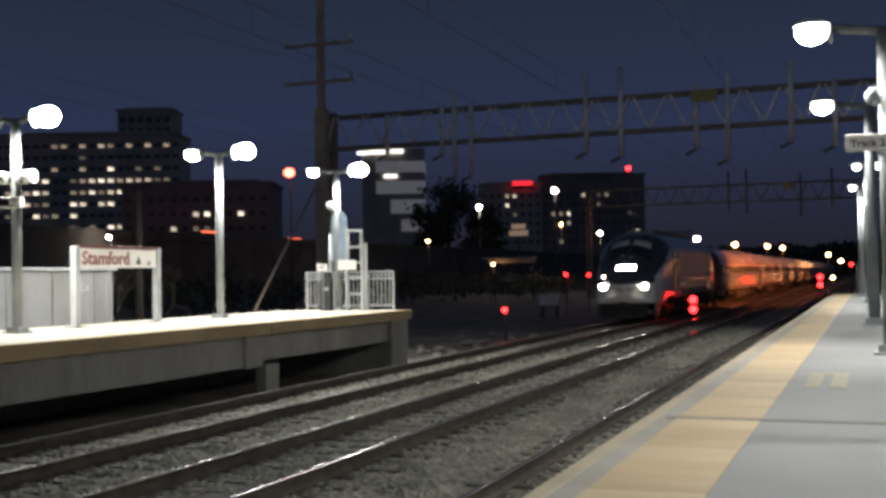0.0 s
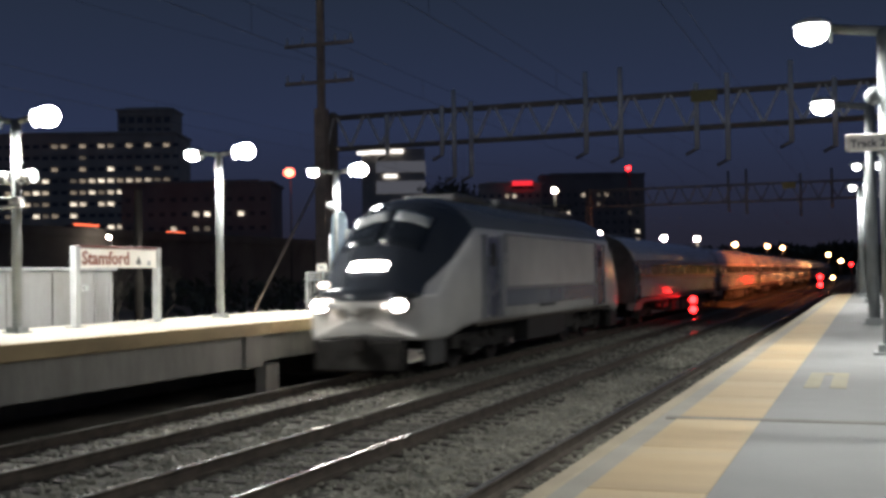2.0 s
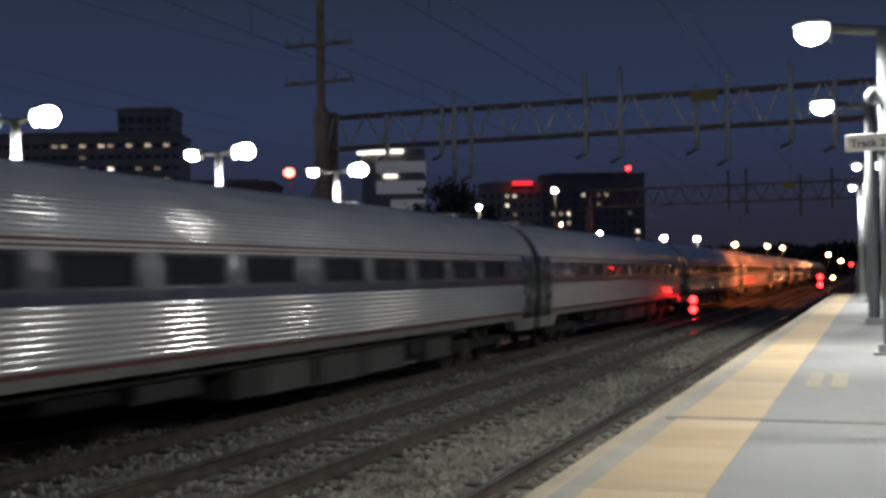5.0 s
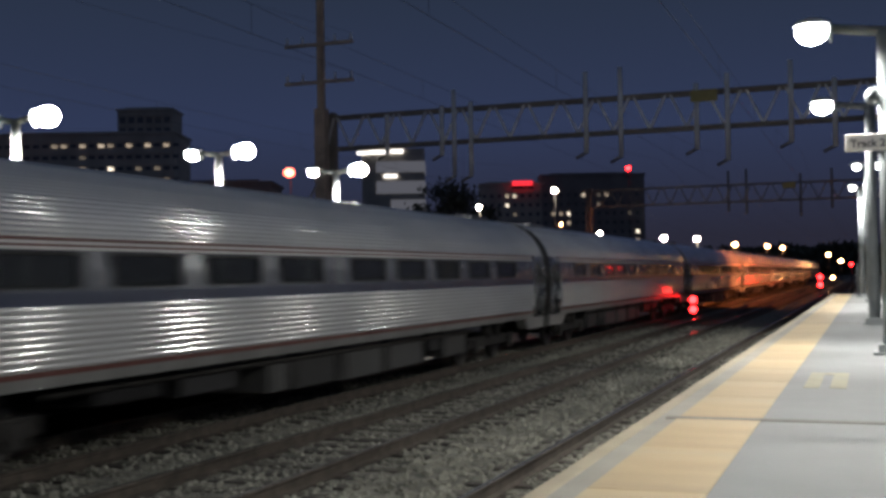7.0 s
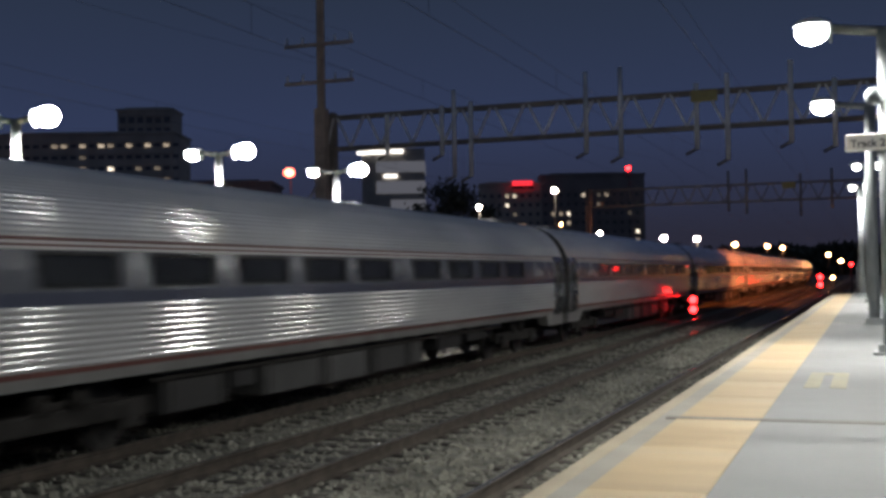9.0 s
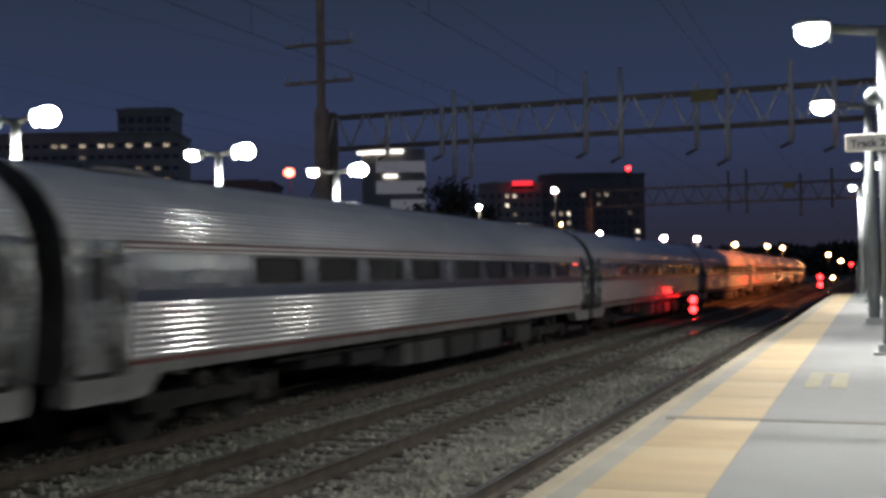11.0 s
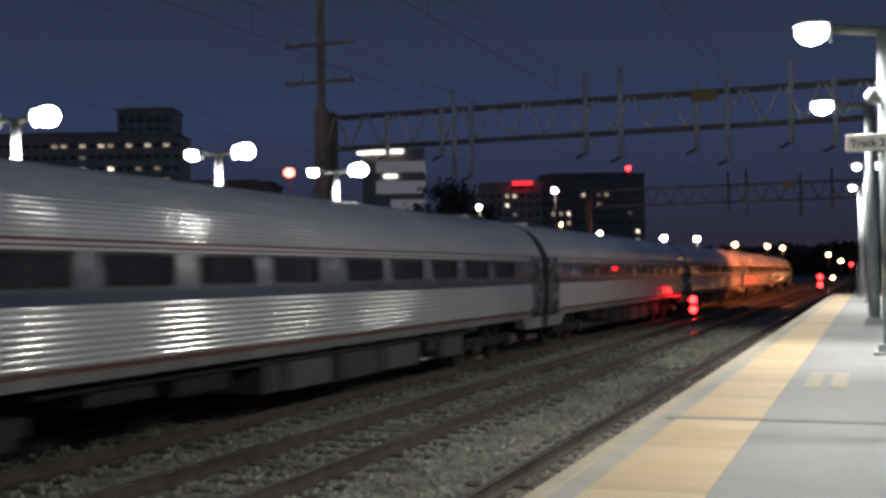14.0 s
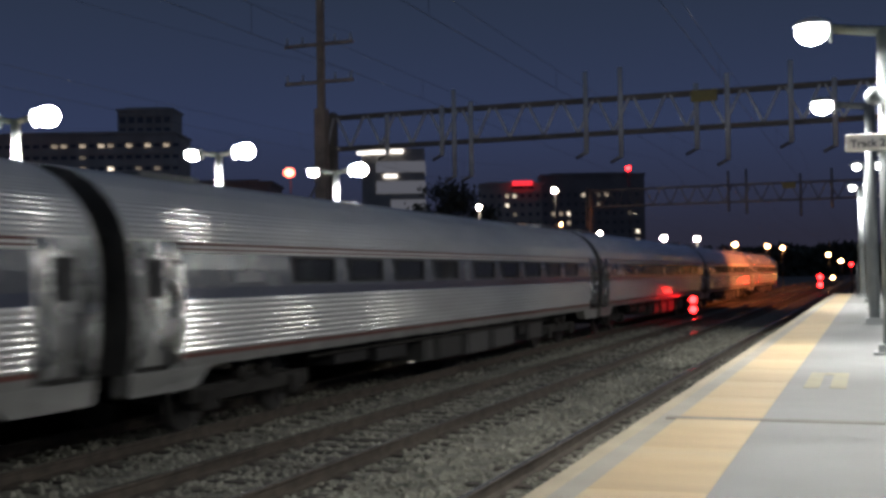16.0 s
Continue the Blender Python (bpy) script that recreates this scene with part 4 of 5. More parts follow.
def treeline():
    """Dark trees closing the view beyond the tracks."""
    rng = random.Random(21)
    verts, faces = [], []
    for i in range(15000):
        x = rng.uniform(-125, 60)
        y = rng.uniform(498, 540)
        top = 11 + 4 * noise.noise((x * 0.045, 0.0, 2.0)) + 3 * noise.noise((x * 0.2, y * 0.2, 5.0))
        z = -0.5 + top * rng.random() ** 0.75
        r = rng.uniform(1.2, 3.4)
        q = Euler((rng.uniform(0, 3), rng.uniform(0, 3), rng.uniform(0, 6))).to_matrix()
        o = len(verts)
        for a, b in ((-1, -0.3), (0, -0.8), (1, 0), (0.2, 0.9)):
            v = q @ Vector((a * r, b * r * 0.7, 0.2 * r * rng.uniform(-1, 1)))
            verts.append((x + v.x, y + v.y, z + v.z))
        faces.append((o, o + 1, o + 2, o + 3))
    me = bpy.data.meshes.new("far_treeline")
    me.from_pydata(verts, [], faces)
    me.materials.append(M_scrub)
    tagged(new("far_treeline", me), "dark mass of distant trees beyond the tracks", "trees", kind="stuff")


def town_tree(x, y, h, spread, seed):
    """A tall dark tree among the town buildings, its crown of many small leaf clumps."""
    rng = random.Random(seed)
    t = thing("tree", "tall dark tree standing among the town buildings", "tree", pose(x, y, -0.5), "town trees")
    wood = bmesh.new()
    tube(wood, (0, 0, 0), (0, 0, h * 0.55), 0.45, 0.25, seg=8)
    tips = []
    for k in range(11):
        a = k * 2.4 + rng.uniform(-0.3, 0.3)
        z0 = h * rng.uniform(0.25, 0.52)
        tip = Vector((math.cos(a) * spread * rng.uniform(0.35, 0.8), math.sin(a) * spread * rng.uniform(0.35, 0.8), h * rng.uniform(0.5, 0.92)))
        tube(wood, (0, 0, z0), tip, 0.16, 0.05, seg=5)
        tips.append(tip)
    part("trunk", wood, M_bark, t, "dark trunk with spreading limbs")
    verts, faces = [], []
    for k in range(1500):
        c = rng.choice(tips)
        p = c + Vector((rng.gauss(0, 1), rng.gauss(0, 1), rng.gauss(0, 0.8))) * spread * 0.22
        q = Euler((rng.uniform(0, 3), rng.uniform(0, 3), rng.uniform(0, 6))).to_matrix()
        f = rng.uniform(0.3, 0.75)
        o = len(verts)
        verts += [tuple(p + q @ Vector((u * f, v * f * 0.6, 0.1 * f * w))) for u, v, w in ((-1, -0.3, 1), (0, -0.8, -1), (1, 0, 1), (0.2, 0.9, -1))]
        faces.append((o, o + 1, o + 2, o + 3))
    me = bpy.data.meshes.new("crown")
    me.from_pydata(verts, [], faces)
    me.materials.append(M_scrub)
    crown = new("crown", me)
    crown.parent = t


def rubble():
    """Broken stones heaped beyond the platform end."""
    rng = random.Random(31)
    for k in range(34):
        y = rng.uniform(30.5, 47)
        x = -12.4 - rng.random() * 3.4
        r = rng.uniform(0.06, 0.19)
        bm = bmesh.new()
        bmesh.ops.create_icosphere(bm, subdivisions=1, radius=1.0)
        for v in bm.verts:
            v.co = Vector((v.co.x * r * 1.5, v.co.y * r * 1.2, v.co.z * r * 0.7)) * rng.uniform(0.75, 1.2)
        solid("rubble_block", bm, M_rubble, "broken grey concrete block lying beside the track", "rubble", "rubble at the platform end", m=pose(x, y, -0.36 + r * 0.25, rng.uniform(-15, 15), rng.uniform(-15, 15), rng.uniform(0, 180)))


M_rubble = mat("broken_concrete", (0.17, 0.165, 0.15), 0.9, 0, 0.3, 3.0, 30, 0.4, 0.01, rand=0.3)
rubble()
M_scrub = mat("night_scrub", (0.11, 0.115, 0.08), 0.9, 0, 0.4, 1.0)
bank()
treeline()
for x, y, h, spread, seed in ((-84.5, 230.0, 24.0, 6.0, 3), (-90.5, 236.0, 19.0, 5.0, 8), (-77.5, 232.0, 18.0, 4.5, 12)):
    town_tree(x, y, h, spread, seed)


# ---- the train ----
CAR_Y0, CAR_Y1 = 0.32, 25.68
HALF = [(1.47, 0.98), (1.525, 1.20), (1.555, 1.55), (1.57, 1.88), (1.57, 2.03), (1.555, 2.28), (1.525, 2.50), (1.495, 2.64), (1.39, 2.90), (1.23, 3.14), (1.0, 3.355), (0.68, 3.525), (0.35, 3.61), (0.0, 3.64)]


def along(z):
    """The half width of the car's side at height z."""
    for (xa, za), (xb, zb) in zip(HALF, HALF[1:]):
        if za <= z <= zb:
            return xa + (xb - xa) * (z - za) / (zb - za)
    return HALF[0][0]


def fluted(z0, z1, n, deep=0.0085):
    pts = []
    for i in range(n):
        a = z0 + (z1 - z0) * i / n
        s = (z1 - z0) / n
        for f, o in ((0.0, 0.0), (0.12, 0.55 * deep), (0.30, 0.93 * deep), (0.42, deep), (0.54, 0.93 * deep), (0.72, 0.55 * deep), (0.84, 0.0)):
            z = a + s * f
            pts.append((along(z) + o, z))
    pts.append((along(z1), z1))
    return pts


def roof_profile():
    """Half a roof, fluted all the way up to the crown."""
    base = [q for q in HALF if q[1] >= 2.64]
    pts = []
    for (x0, z0), (x1, z1) in zip(base, base[1:]):
        run = math.hypot(x1 - x0, z1 - z0)
        k = max(1, round(run / 0.066))
        nx, nz = (z1 - z0) / run, (x0 - x1) / run
        for i in range(k):
            for f, o in ((0.0, 0.0), (0.14, 0.6), (0.40, 1.0), (0.66, 0.6), (0.80, 0.0)):
                g = (i + f) / k
                pts.append((x0 + (x1 - x0) * g + nx * o * 0.016, z0 + (z1 - z0) * g + nz * o * 0.016))
    return pts + [base[-1]]


def mirror(profile):
    return [(-x, z) for x, z in profile]


WINDOWS = [5.2, 7.22, 9.28, 11.32, 13.9, 15.92, 17.97, 20.08, 22.2]


def bogie(parent, y, wheel_r=0.455, base=1.3, boxy=True):
    g = part("bogie", boxes((-1.18, -1.02, y - 1.75, y + 1.75, 0.42, 0.66), (1.02, 1.18, y - 1.75, y + 1.75, 0.42, 0.66), (-1.1, 1.1, y - 0.3, y + 0.3, 0.45, 0.75),
                              (1.0, 1.24, y - base - 0.2, y - base + 0.2, 0.30, 0.62), (1.0, 1.24, y + base - 0.2, y + base + 0.2, 0.30, 0.62),
                              (-1.24, -1.0, y - base - 0.2, y - base + 0.2, 0.30, 0.62), (-1.24, -1.0, y + base - 0.2, y + base + 0.2, 0.30, 0.62), bevel=0.03), M_under, parent, "grimy cast bogie frame")
    for s in (-1.12, 1.12):
        for dy in (-0.35, 0.35):
            part("spring", tubes(((s, y + dy, 0.62), (s, y + dy, 0.95), 0.12)), M_under, g)
    for dy in (-base, base):
        bm = bmesh.new()
        for s in (-1, 1):
            tube(bm, (s * 0.70, 0, 0), (s * 0.80, 0, 0), wheel_r - 0.005, seg=28)
            tube(bm, (s * 0.68, 0, 0), (s * 0.70, 0, 0), wheel_r + 0.02, seg=28)
            for k in range(6):
                a = k * math.pi / 3
                tube(bm, (s * 0.80, 0.27 * math.cos(a), 0.27 * math.sin(a)), (s * 0.812, 0.27 * math.cos(a), 0.27 * math.sin(a)), 0.05, seg=8)
            tube(bm, (s * 0.8, 0, 0), (s * 0.9, 0, 0), 0.11, seg=14)
        tube(bm, (-0.7, 0, 0), (0.7, 0, 0), 0.09)
        w = part("wheelset", bm, M_wheel, g, "worn steel wheelset")
        w.matrix_basis = pose(0, y + dy, wheel_r)


def coach():
    t = thing("passenger_coach", "stainless steel fluted passenger coach with dark windows, in motion", "train coach", None, "coaches of the train")
    f0, f1 = 1.42, 24.58
    for s in (1, -1):
        side = lambda q: q if s == 1 else mirror(q)
        part("lower_side", strip(bmesh.new(), side(fluted(1.17, 1.88, 9)), f0, f1), M_steel, t, "fluted stainless lower side")
        part("sill", strip(bmesh.new(), side([(1.44, 0.98), (1.50, 0.98), (1.528, 1.11)]), f0, f1), M_skirt, t)
        part("red_stripe", strip(bmesh.new(), side([(1.528, 1.11), (1.536, 1.17)]), f0, f1), M_red, t, "dull red sill stripe")
        part("belt", strip(bmesh.new(), side([(1.572, 1.88), (1.574, 2.03)]), f0, f1), M_belt, t, "dark blue-grey belt below the windows")
        # window band with openings
        edges = [f0]
        for c in WINDOWS:
            edges += [c - 0.74, c + 0.74]
        edges.append(f1)
        for a, b in zip(edges[0::2], edges[1::2]):
            part("window_pillar", strip(bmesh.new(), side([(along(z), z) for z in (2.065, 2.28, 2.465)]), a, b), M_band, t, "satin grey pillar between windows")
        part("window_ledge", strip(bmesh.new(), side([(along(2.03), 2.03), (along(2.065), 2.065)]), f0, f1), M_band, t)
        part("window_head", strip(bmesh.new(), side([(along(2.465), 2.465), (along(2.50), 2.50)]), f0, f1), M_band, t)
        for z0, z1, mm, lb in ((2.50, 2.535, M_white, "white stripe"), (2.535, 2.565, M_red, "red stripe"), (2.565, 2.60, M_white, "white stripe"), (2.60, 2.64, M_red, "red stripe")):
            part("stripe", strip(bmesh.new(), side([(along(z0) + 0.003, z0), (along(z1) + 0.003, z1)]), f0, f1), mm, t, lb)
        for c in WINDOWS:
            bm = bmesh.new()
            x = along(2.265)
            for a, b, z0, z1 in ((c - 0.76, c - 0.70, 2.045, 2.485), (c + 0.70, c + 0.76, 2.045, 2.485), (c - 0.70, c + 0.70, 2.045, 2.09), (c - 0.70, c + 0.70, 2.44, 2.485)):
                box(bm, min(s * (x - 0.05), s * (x + 0.012)), max(s * (x - 0.05), s * (x + 0.012)), a, b, z0, z1)
            w = part("window", bm, M_rubber, t, "black rubber window frame")
            part("pane", boxes((min(s * (x - 0.035), s * (x - 0.02)), max(s * (x - 0.035), s * (x - 0.02)), c - 0.70, c + 0.70, 2.09, 2.44)), M_glass, w, "tinted window pane")
        part("logo", boxes((s * 1.574 - 0.003, s * 1.574 + 0.003, 2.7, 3.5, 2.10, 2.24), (s * 1.574 - 0.003, s * 1.574 + 0.003, 2.95, 3.3, 2.24, 2.30)), M_emblem, t, "pale emblem shape")
        for e_, way in ((CAR_Y0 + 0.02, 1), (CAR_Y1 - 0.02, -1)):
            sk = bmesh.new()
            rim = [(e_, 0.99), (e_, 0.74), (e_ + way * 0.05, 0.70), (e_ + way * 1.35, 0.70), (e_ + way * 1.52, 0.74), (e_ + way * 1.66, 0.84), (e_ + way * 1.80, 0.99)]
            inn, out = [[sk.verts.new((s * (x if z > 0.9 else x - 0.03), y, z)) for y, z in rim] for x in (1.25, 1.515)]
            for i in range(len(rim)):
                j = (i + 1) % len(rim)
                sk.faces.new((inn[i], inn[j], out[j], out[i]))
            sk.faces.new(inn[::-1])
            sk.faces.new(out)
            part("step_skirt", sk, M_skirt, t, "dull grey skirt with a rounded end below the doors")
        # vestibule ends, each with a recessed door
        full = [q for q in HALF if q[1] <= 2.7]
        for a, b in ((CAR_Y0, 0.52), (1.22, f0), (f1, 24.78), (25.48, CAR_Y1)):
            part("end_panel", strip(bmesh.new(), side(full), a, b), M_steel_plain, t)
        for a in (0.52, 24.78):
            part("door_head", strip(bmesh.new(), side([q for q in HALF if 2.5 <= q[1] <= 2.7]), a, a + 0.70), M_steel_plain, t)
            d = part("door", strip(bmesh.new(), side([(along(z) - 0.05, z) for z in (0.98, 1.4, 1.88, 2.28, 2.5)]), a, a + 0.70), M_steel_plain, t, "recessed stainless door")
            xx = along(2.25) - 0.045
            part("door_window", boxes((min(s * (xx - 0.01), s * (xx + 0.01)), max(s * (xx - 0.01), s * (xx + 0.01)), a + 0.18, a + 0.52, 1.92, 2.42)), M_rubber, d, "dark narrow door window")
            for jy in (a - 0.06, a + 0.76):
                part("door_jamb", tubes(((s * (along(1.1) - 0.035), jy, 1.05), (s * (along(1.9) - 0.02), jy, 1.9), 0.055), ((s * (along(1.9) - 0.02), jy, 1.9), (s * (along(2.6) - 0.03), jy, 2.6), 0.055), seg=16), M_steel_plain, t, "rounded stainless door jamb")
            part("grab_rail", tubes(((s * 1.60, a - 0.06, 1.2), (s * 1.60, a - 0.06, 2.2), 0.015), seg=6), M_galv, t)
    r = roof_profile()
    part("roof", strip(bmesh.new(), r + [(-x, z) for x, z in reversed(r[:-1])], CAR_Y0, CAR_Y1), M_roof, t, "ribbed stainless roof")
    for a in (2.0, 22.6):
        part("roof_vent", boxes((-0.5, 0.5, a, a + 1.4, 3.58, 3.69), bevel=0.03), M_roofgrey, t)
    outline = HALF + [(-x, z) for x, z in reversed(HALF[:-1])]
    for y in (CAR_Y0, CAR_Y1):
        part("end_wall", strip(bmesh.new(), outline, y - 0.015, y + 0.015, True), M_end, t, "stained stainless car end, darkened for the shade in the gap")
    for y0, y1 in ((0.0, CAR_Y0), (CAR_Y1, 26.0)):
        part("gangway", boxes((-0.72, -0.58, y0, y1, 0.95, 3.0), (0.58, 0.72, y0, y1, 0.95, 3.0), (-0.72, 0.72, y0, y1, 3.0, 3.15), bevel=0.02), M_bellows, t, "black rubber gangway bellows")
        part("coupler", boxes((-0.15, 0.15, y0, y1, 0.7, 0.95)), M_under, t)
    for y in (0.30, 25.70):
        part("end_door", boxes((-0.58, 0.58, y - 0.01, y + 0.01, 1.0, 3.0)), M_rubber, t, "dark gangway door")
    part("floor", boxes((-1.44, 1.44, CAR_Y0, CAR_Y1, 0.98, 1.06)), M_under, t)
    part("interior_wall", boxes((-0.05, 0.05, 1.5, 24.5, 1.06, 3.2)), M_interior, t, "dim interior partition")
    for a, b, z, mb in ((6.6, 8.0, 0.62, M_boxdark), (8.4, 9.9, 0.55, M_boxdark), (10.8, 11.5, 0.36, M_boxgrey), (11.6, 13.3, 0.34, M_boxgrey), (13.5, 15.3, 0.32, M_boxgrey), (15.4, 17.4, 0.34, M_boxgrey), (17.7, 18.3, 0.55, M_boxdark), (18.5, 20.1, 0.36, M_boxgrey)):
        q = part("equipment_box", boxes((-1.22, 1.22, a, b, z, 0.98), bevel=0.03), mb, t, "dark underfloor equipment box" if mb == M_boxdark else "grey underfloor equipment box")
        if mb == M_boxgrey:
            for c in (a + 0.12, b - 0.17):
                part("lid_strap", boxes((-1.235, 1.235, c, c + 0.05, z + 0.02, 0.97)), M_under, q)
    part("pipe", tubes(((1.25, 5.6, 0.85), (1.25, 20.4, 0.85), 0.04), ((-1.25, 5.6, 0.85), (-1.25, 20.4, 0.85), 0.04), seg=8), M_under, t)
    bogie(t, 3.9)
    bogie(t, 22.1)
    return t


M_roof = mat("stainless_roof", (0.82, 0.82, 0.79), 0.11, 0.32, 0.12, 1.2, 40, 0.0, 0.001, stretch=(1, 0.3, 1))
M_skirt = mat("dull_stainless_skirt", (0.30, 0.30, 0.29), 0.42, 0.35, 0.2, 2.0, 40, 0.05, 0.002, stain=(0.2, 0.195, 0.185))
# stained steel; the shade between coaches is put into this dark colour
M_end = mat("grimy_stainless", (0.10, 0.10, 0.096), 0.45, 0.4, 0.4, 1.5, 30, 0.1, 0.003, stain=(0.065, 0.062, 0.058))
M_gloss_strip = mat("glossy_stainless", (0.60, 0.60, 0.58), 0.10, 0.6, 0.06, 1.5, 40, 0.0, 0.001)
M_bellows = mat("dusty_bellows", (0.085, 0.083, 0.08), 0.8, 0, 0.3, 3.0, 25, 0.4, 0.01)
M_emblem = mat("pale_emblem", (0.30, 0.31, 0.33), 0.5, 0, 0.15, 4.0)
M_trim = mat("bright_trim", (0.78, 0.78, 0.76), 0.16, 0.5, 0.06, 2.0)
M_door = mat("polished_cab_door", (0.86, 0.86, 0.84), 0.28, 1.0, 0.08, 2.0, 40, 0.02, 0.001, wavy=0.12, brushed=0.99)
M_interior = mat("dim_interior", (0.10, 0.09, 0.075), 0.8, 0, 0.3, 1.0)

TOP = [(0.0, 1.62), (0.12, 1.78), (0.45, 1.95), (1.1, 2.36), (1.9, 2.98), (2.9, 3.72), (3.7, 3.96), (5.0, 4.04), (10.7, 4.08)]
WIDE = [(0.0, 1.08), (0.12, 1.2), (0.45, 1.31), (1.1, 1.42), (2.4, 1.50), (4.0, 1.55), (10.7, 1.55)]
LOW = [(0.0, 0.86), (0.45, 0.82), (2.2, 0.82), (3.4, 1.0), (10.7, 1.0)]


def lerp(table, d):
    """A smooth curve through the table's values."""
    for i in range(len(table) - 1):
        (a, va), (b, vb) = table[i], table[i + 1]
        if a <= d <= b:
            ma = (vb - table[max(0, i - 1)][1]) / (b - table[max(0, i - 1)][0])
            k = min(len(table) - 1, i + 2)
            mb = (table[k][1] - va) / (table[k][0] - a)
            h, t = b - a, (d - a) / (b - a)
            return va * (2 * t ** 3 - 3 * t ** 2 + 1) + h * ma * (t ** 3 - 2 * t ** 2 + t) + vb * (3 * t ** 2 - 2 * t ** 3) + h * mb * (t ** 3 - t ** 2)
    return table[-1][1]


def section(d):
    """Half the body's outline: an upright side up to the slanting edge, then the screen or roof slope."""
    t, w, b = lerp(TOP, d), lerp(WIDE, d), lerp(LOW, d)
    e = max(1.76, min(3.22, 1.84 + 0.56 * (d - 1.2)))
    e = min(e, t - 0.06)
    low = [(0.925, 0.0), (0.965, 0.07), (0.99, 0.2), (1.0, 0.42), (0.998, 0.7), (0.988, 0.93), (0.980, 1.0)]
    high = [(0.968, 0.05), (0.89, 0.30), (0.74, 0.60), (0.55, 0.82), (0.30, 0.96), (0.0, 1.0)]
    return [(w * a, b + (e - b) * f) for a, f in low] + [(w * a, e + (t - e) * f) for a, f in high]


def ridged(s, x, z0, z1, n, deep):
    """A profile of fine half-round ridges up the side."""
    pts = []
    for i in range(n):
        for f, o in ((0.0, 0.0), (0.2, 0.62), (0.42, 1.0), (0.64, 0.62), (0.84, 0.0)):
            pts.append((s * (x + o * deep), z0 + (z1 - z0) * (i + f) / n))
    return pts + [(s * x, z1)]


def locomotive():
    t = thing("electric_locomotive", "silver electric locomotive with a dark blue sloping nose, headlights on", "locomotive", None)
    ds = [0.3, 0.36] + [0.45 + 0.2 * i for i in range(20)] + [4.6, 5.2, 7.0, 9.0, 10.7]
    ys = ds + [2 * LOCO_HALF - d for d in reversed(ds[:-1])]
    bm = bmesh.new()
    rings = []
    for y in ys:
        d = min(y, 2 * LOCO_HALF - y)
        h = section(d)
        pr = h + [(-x, z) for x, z in reversed(h[:-1])]
        bow = 0.8 * max(0.0, 1 - (d - 0.3) / 2.2)
        way = 1 if y < LOCO_HALF else -1
        slim = 0.93 if d < 0.32 else 1.0
        rings.append([bm.verts.new((x * slim, y + way * bow * (x / 1.4) ** 2, z if slim == 1 else 0.04 + z * 0.965)) for x, z in pr])
    for a, b in zip(rings, rings[1:]):
        for i in range(len(a) - 1):
            bm.faces.new((a[i], a[i + 1], b[i + 1], b[i])).smooth = True
        bm.faces.new((a[0], b[0], b[-1], a[-1]))
    for end, way in ((rings[0], -1), (rings[-1], 1)):
        last = end
        for f, out in ((0.8, 0.05), (0.45, 0.08), (0.15, 0.09)):
            inner = [bm.verts.new((v.co.x * f, v.co.y + way * out - way * 0.35 * (1 - f * f) * (v.co.x / 1.2) ** 2 * -1, 1.32 + (v.co.z - 1.32) * f)) for v in end]
            for i in range(len(end)):
                j = (i + 1) % len(end)
                bm.faces.new((last[i], last[j], inner[j], inner[i])).smooth = True
            last = inner
        bm.faces.new(last)
    part("body_shell", bm, M_loco, t, "silver and dark blue body shell")
    L = 2 * LOCO_HALF
    for s in (1, -1):
        mm = lambda a, b: (min(s * a, s * b), max(s * a, s * b))
        pn = part("side_panel", boxes((*mm(1.50, 1.572), 5.98, 15.5, 1.88, 3.10), bevel=0.01), M_loco_panel, t, "large flat grey side panel")
        for z in (3.11, 1.80):
            part("trim", boxes((*mm(1.54, 1.60), 5.9, 15.6, z, z + 0.06), bevel=0.006), M_trim, pn, "bright edge trim")
        for a in (5.88, 15.52):
            part("rib", boxes((*mm(1.54, 1.585), a, a + 0.08, 1.80, 3.17)), M_steel_plain, pn)
        part("side_sill", boxes((*mm(1.44, 1.565), 3.6, L - 3.6, 0.98, 1.05)), M_rust, t, "dark rusty sill line")
        for a in (4.55, 15.95):
            d = part("cab_door", boxes((*mm(1.50, 1.562), a, a + 0.72, 1.15, 3.05), bevel=0.01), M_door, t, "grey cab door")
            # ridges added to draw the lamp reflection out into a tall streak
            for y0, y1 in ((a - 0.5, a - 0.02), (a + 0.74, a + 1.16)):
                part("ridged_panel", strip(bmesh.new(), ridged(s, 1.558, 1.14, 3.10, 44, 0.0055), y0, y1), M_gloss_strip, t, "stainless panel beside the cab door, ridged to streak lamp glints")
            part("door_window", boxes((*mm(1.55, 1.567), a + 0.15, a + 0.57, 2.35, 2.9)), M_rubber, d, "dark door window")
            for dy in (-0.1, 0.8):
                part("handrail", tubes(((s * 1.62, a + dy, 1.2), (s * 1.62, a + dy, 2.6), 0.018), seg=6), M_galv, t)
        # glossy strip; its ridges are added for upright lamp glints
        part("lower_strip", strip(bmesh.new(), ridged(s, 1.560, 1.36, 1.79, 15, 0.0045), 5.9, 15.6), M_gloss_strip, t, "glossy stainless strip below the panel, ridged to streak lamp glints")
        part("skirt_box", boxes((*mm(1.1, 1.5), 8.0, 11.9, 0.42, 0.99), bevel=0.03), M_boxgrey, t, "grey battery box skirt")
        part("skirt_box", boxes((*mm(1.1, 1.46), 12.1, 13.0, 0.55, 0.99), bevel=0.03), M_under, t)
        part("writing_bar", boxes((*mm(1.545, 1.566), 9.0, 10.6, 1.28, 1.35)), M_boxgrey, t, "grey bar of writing")
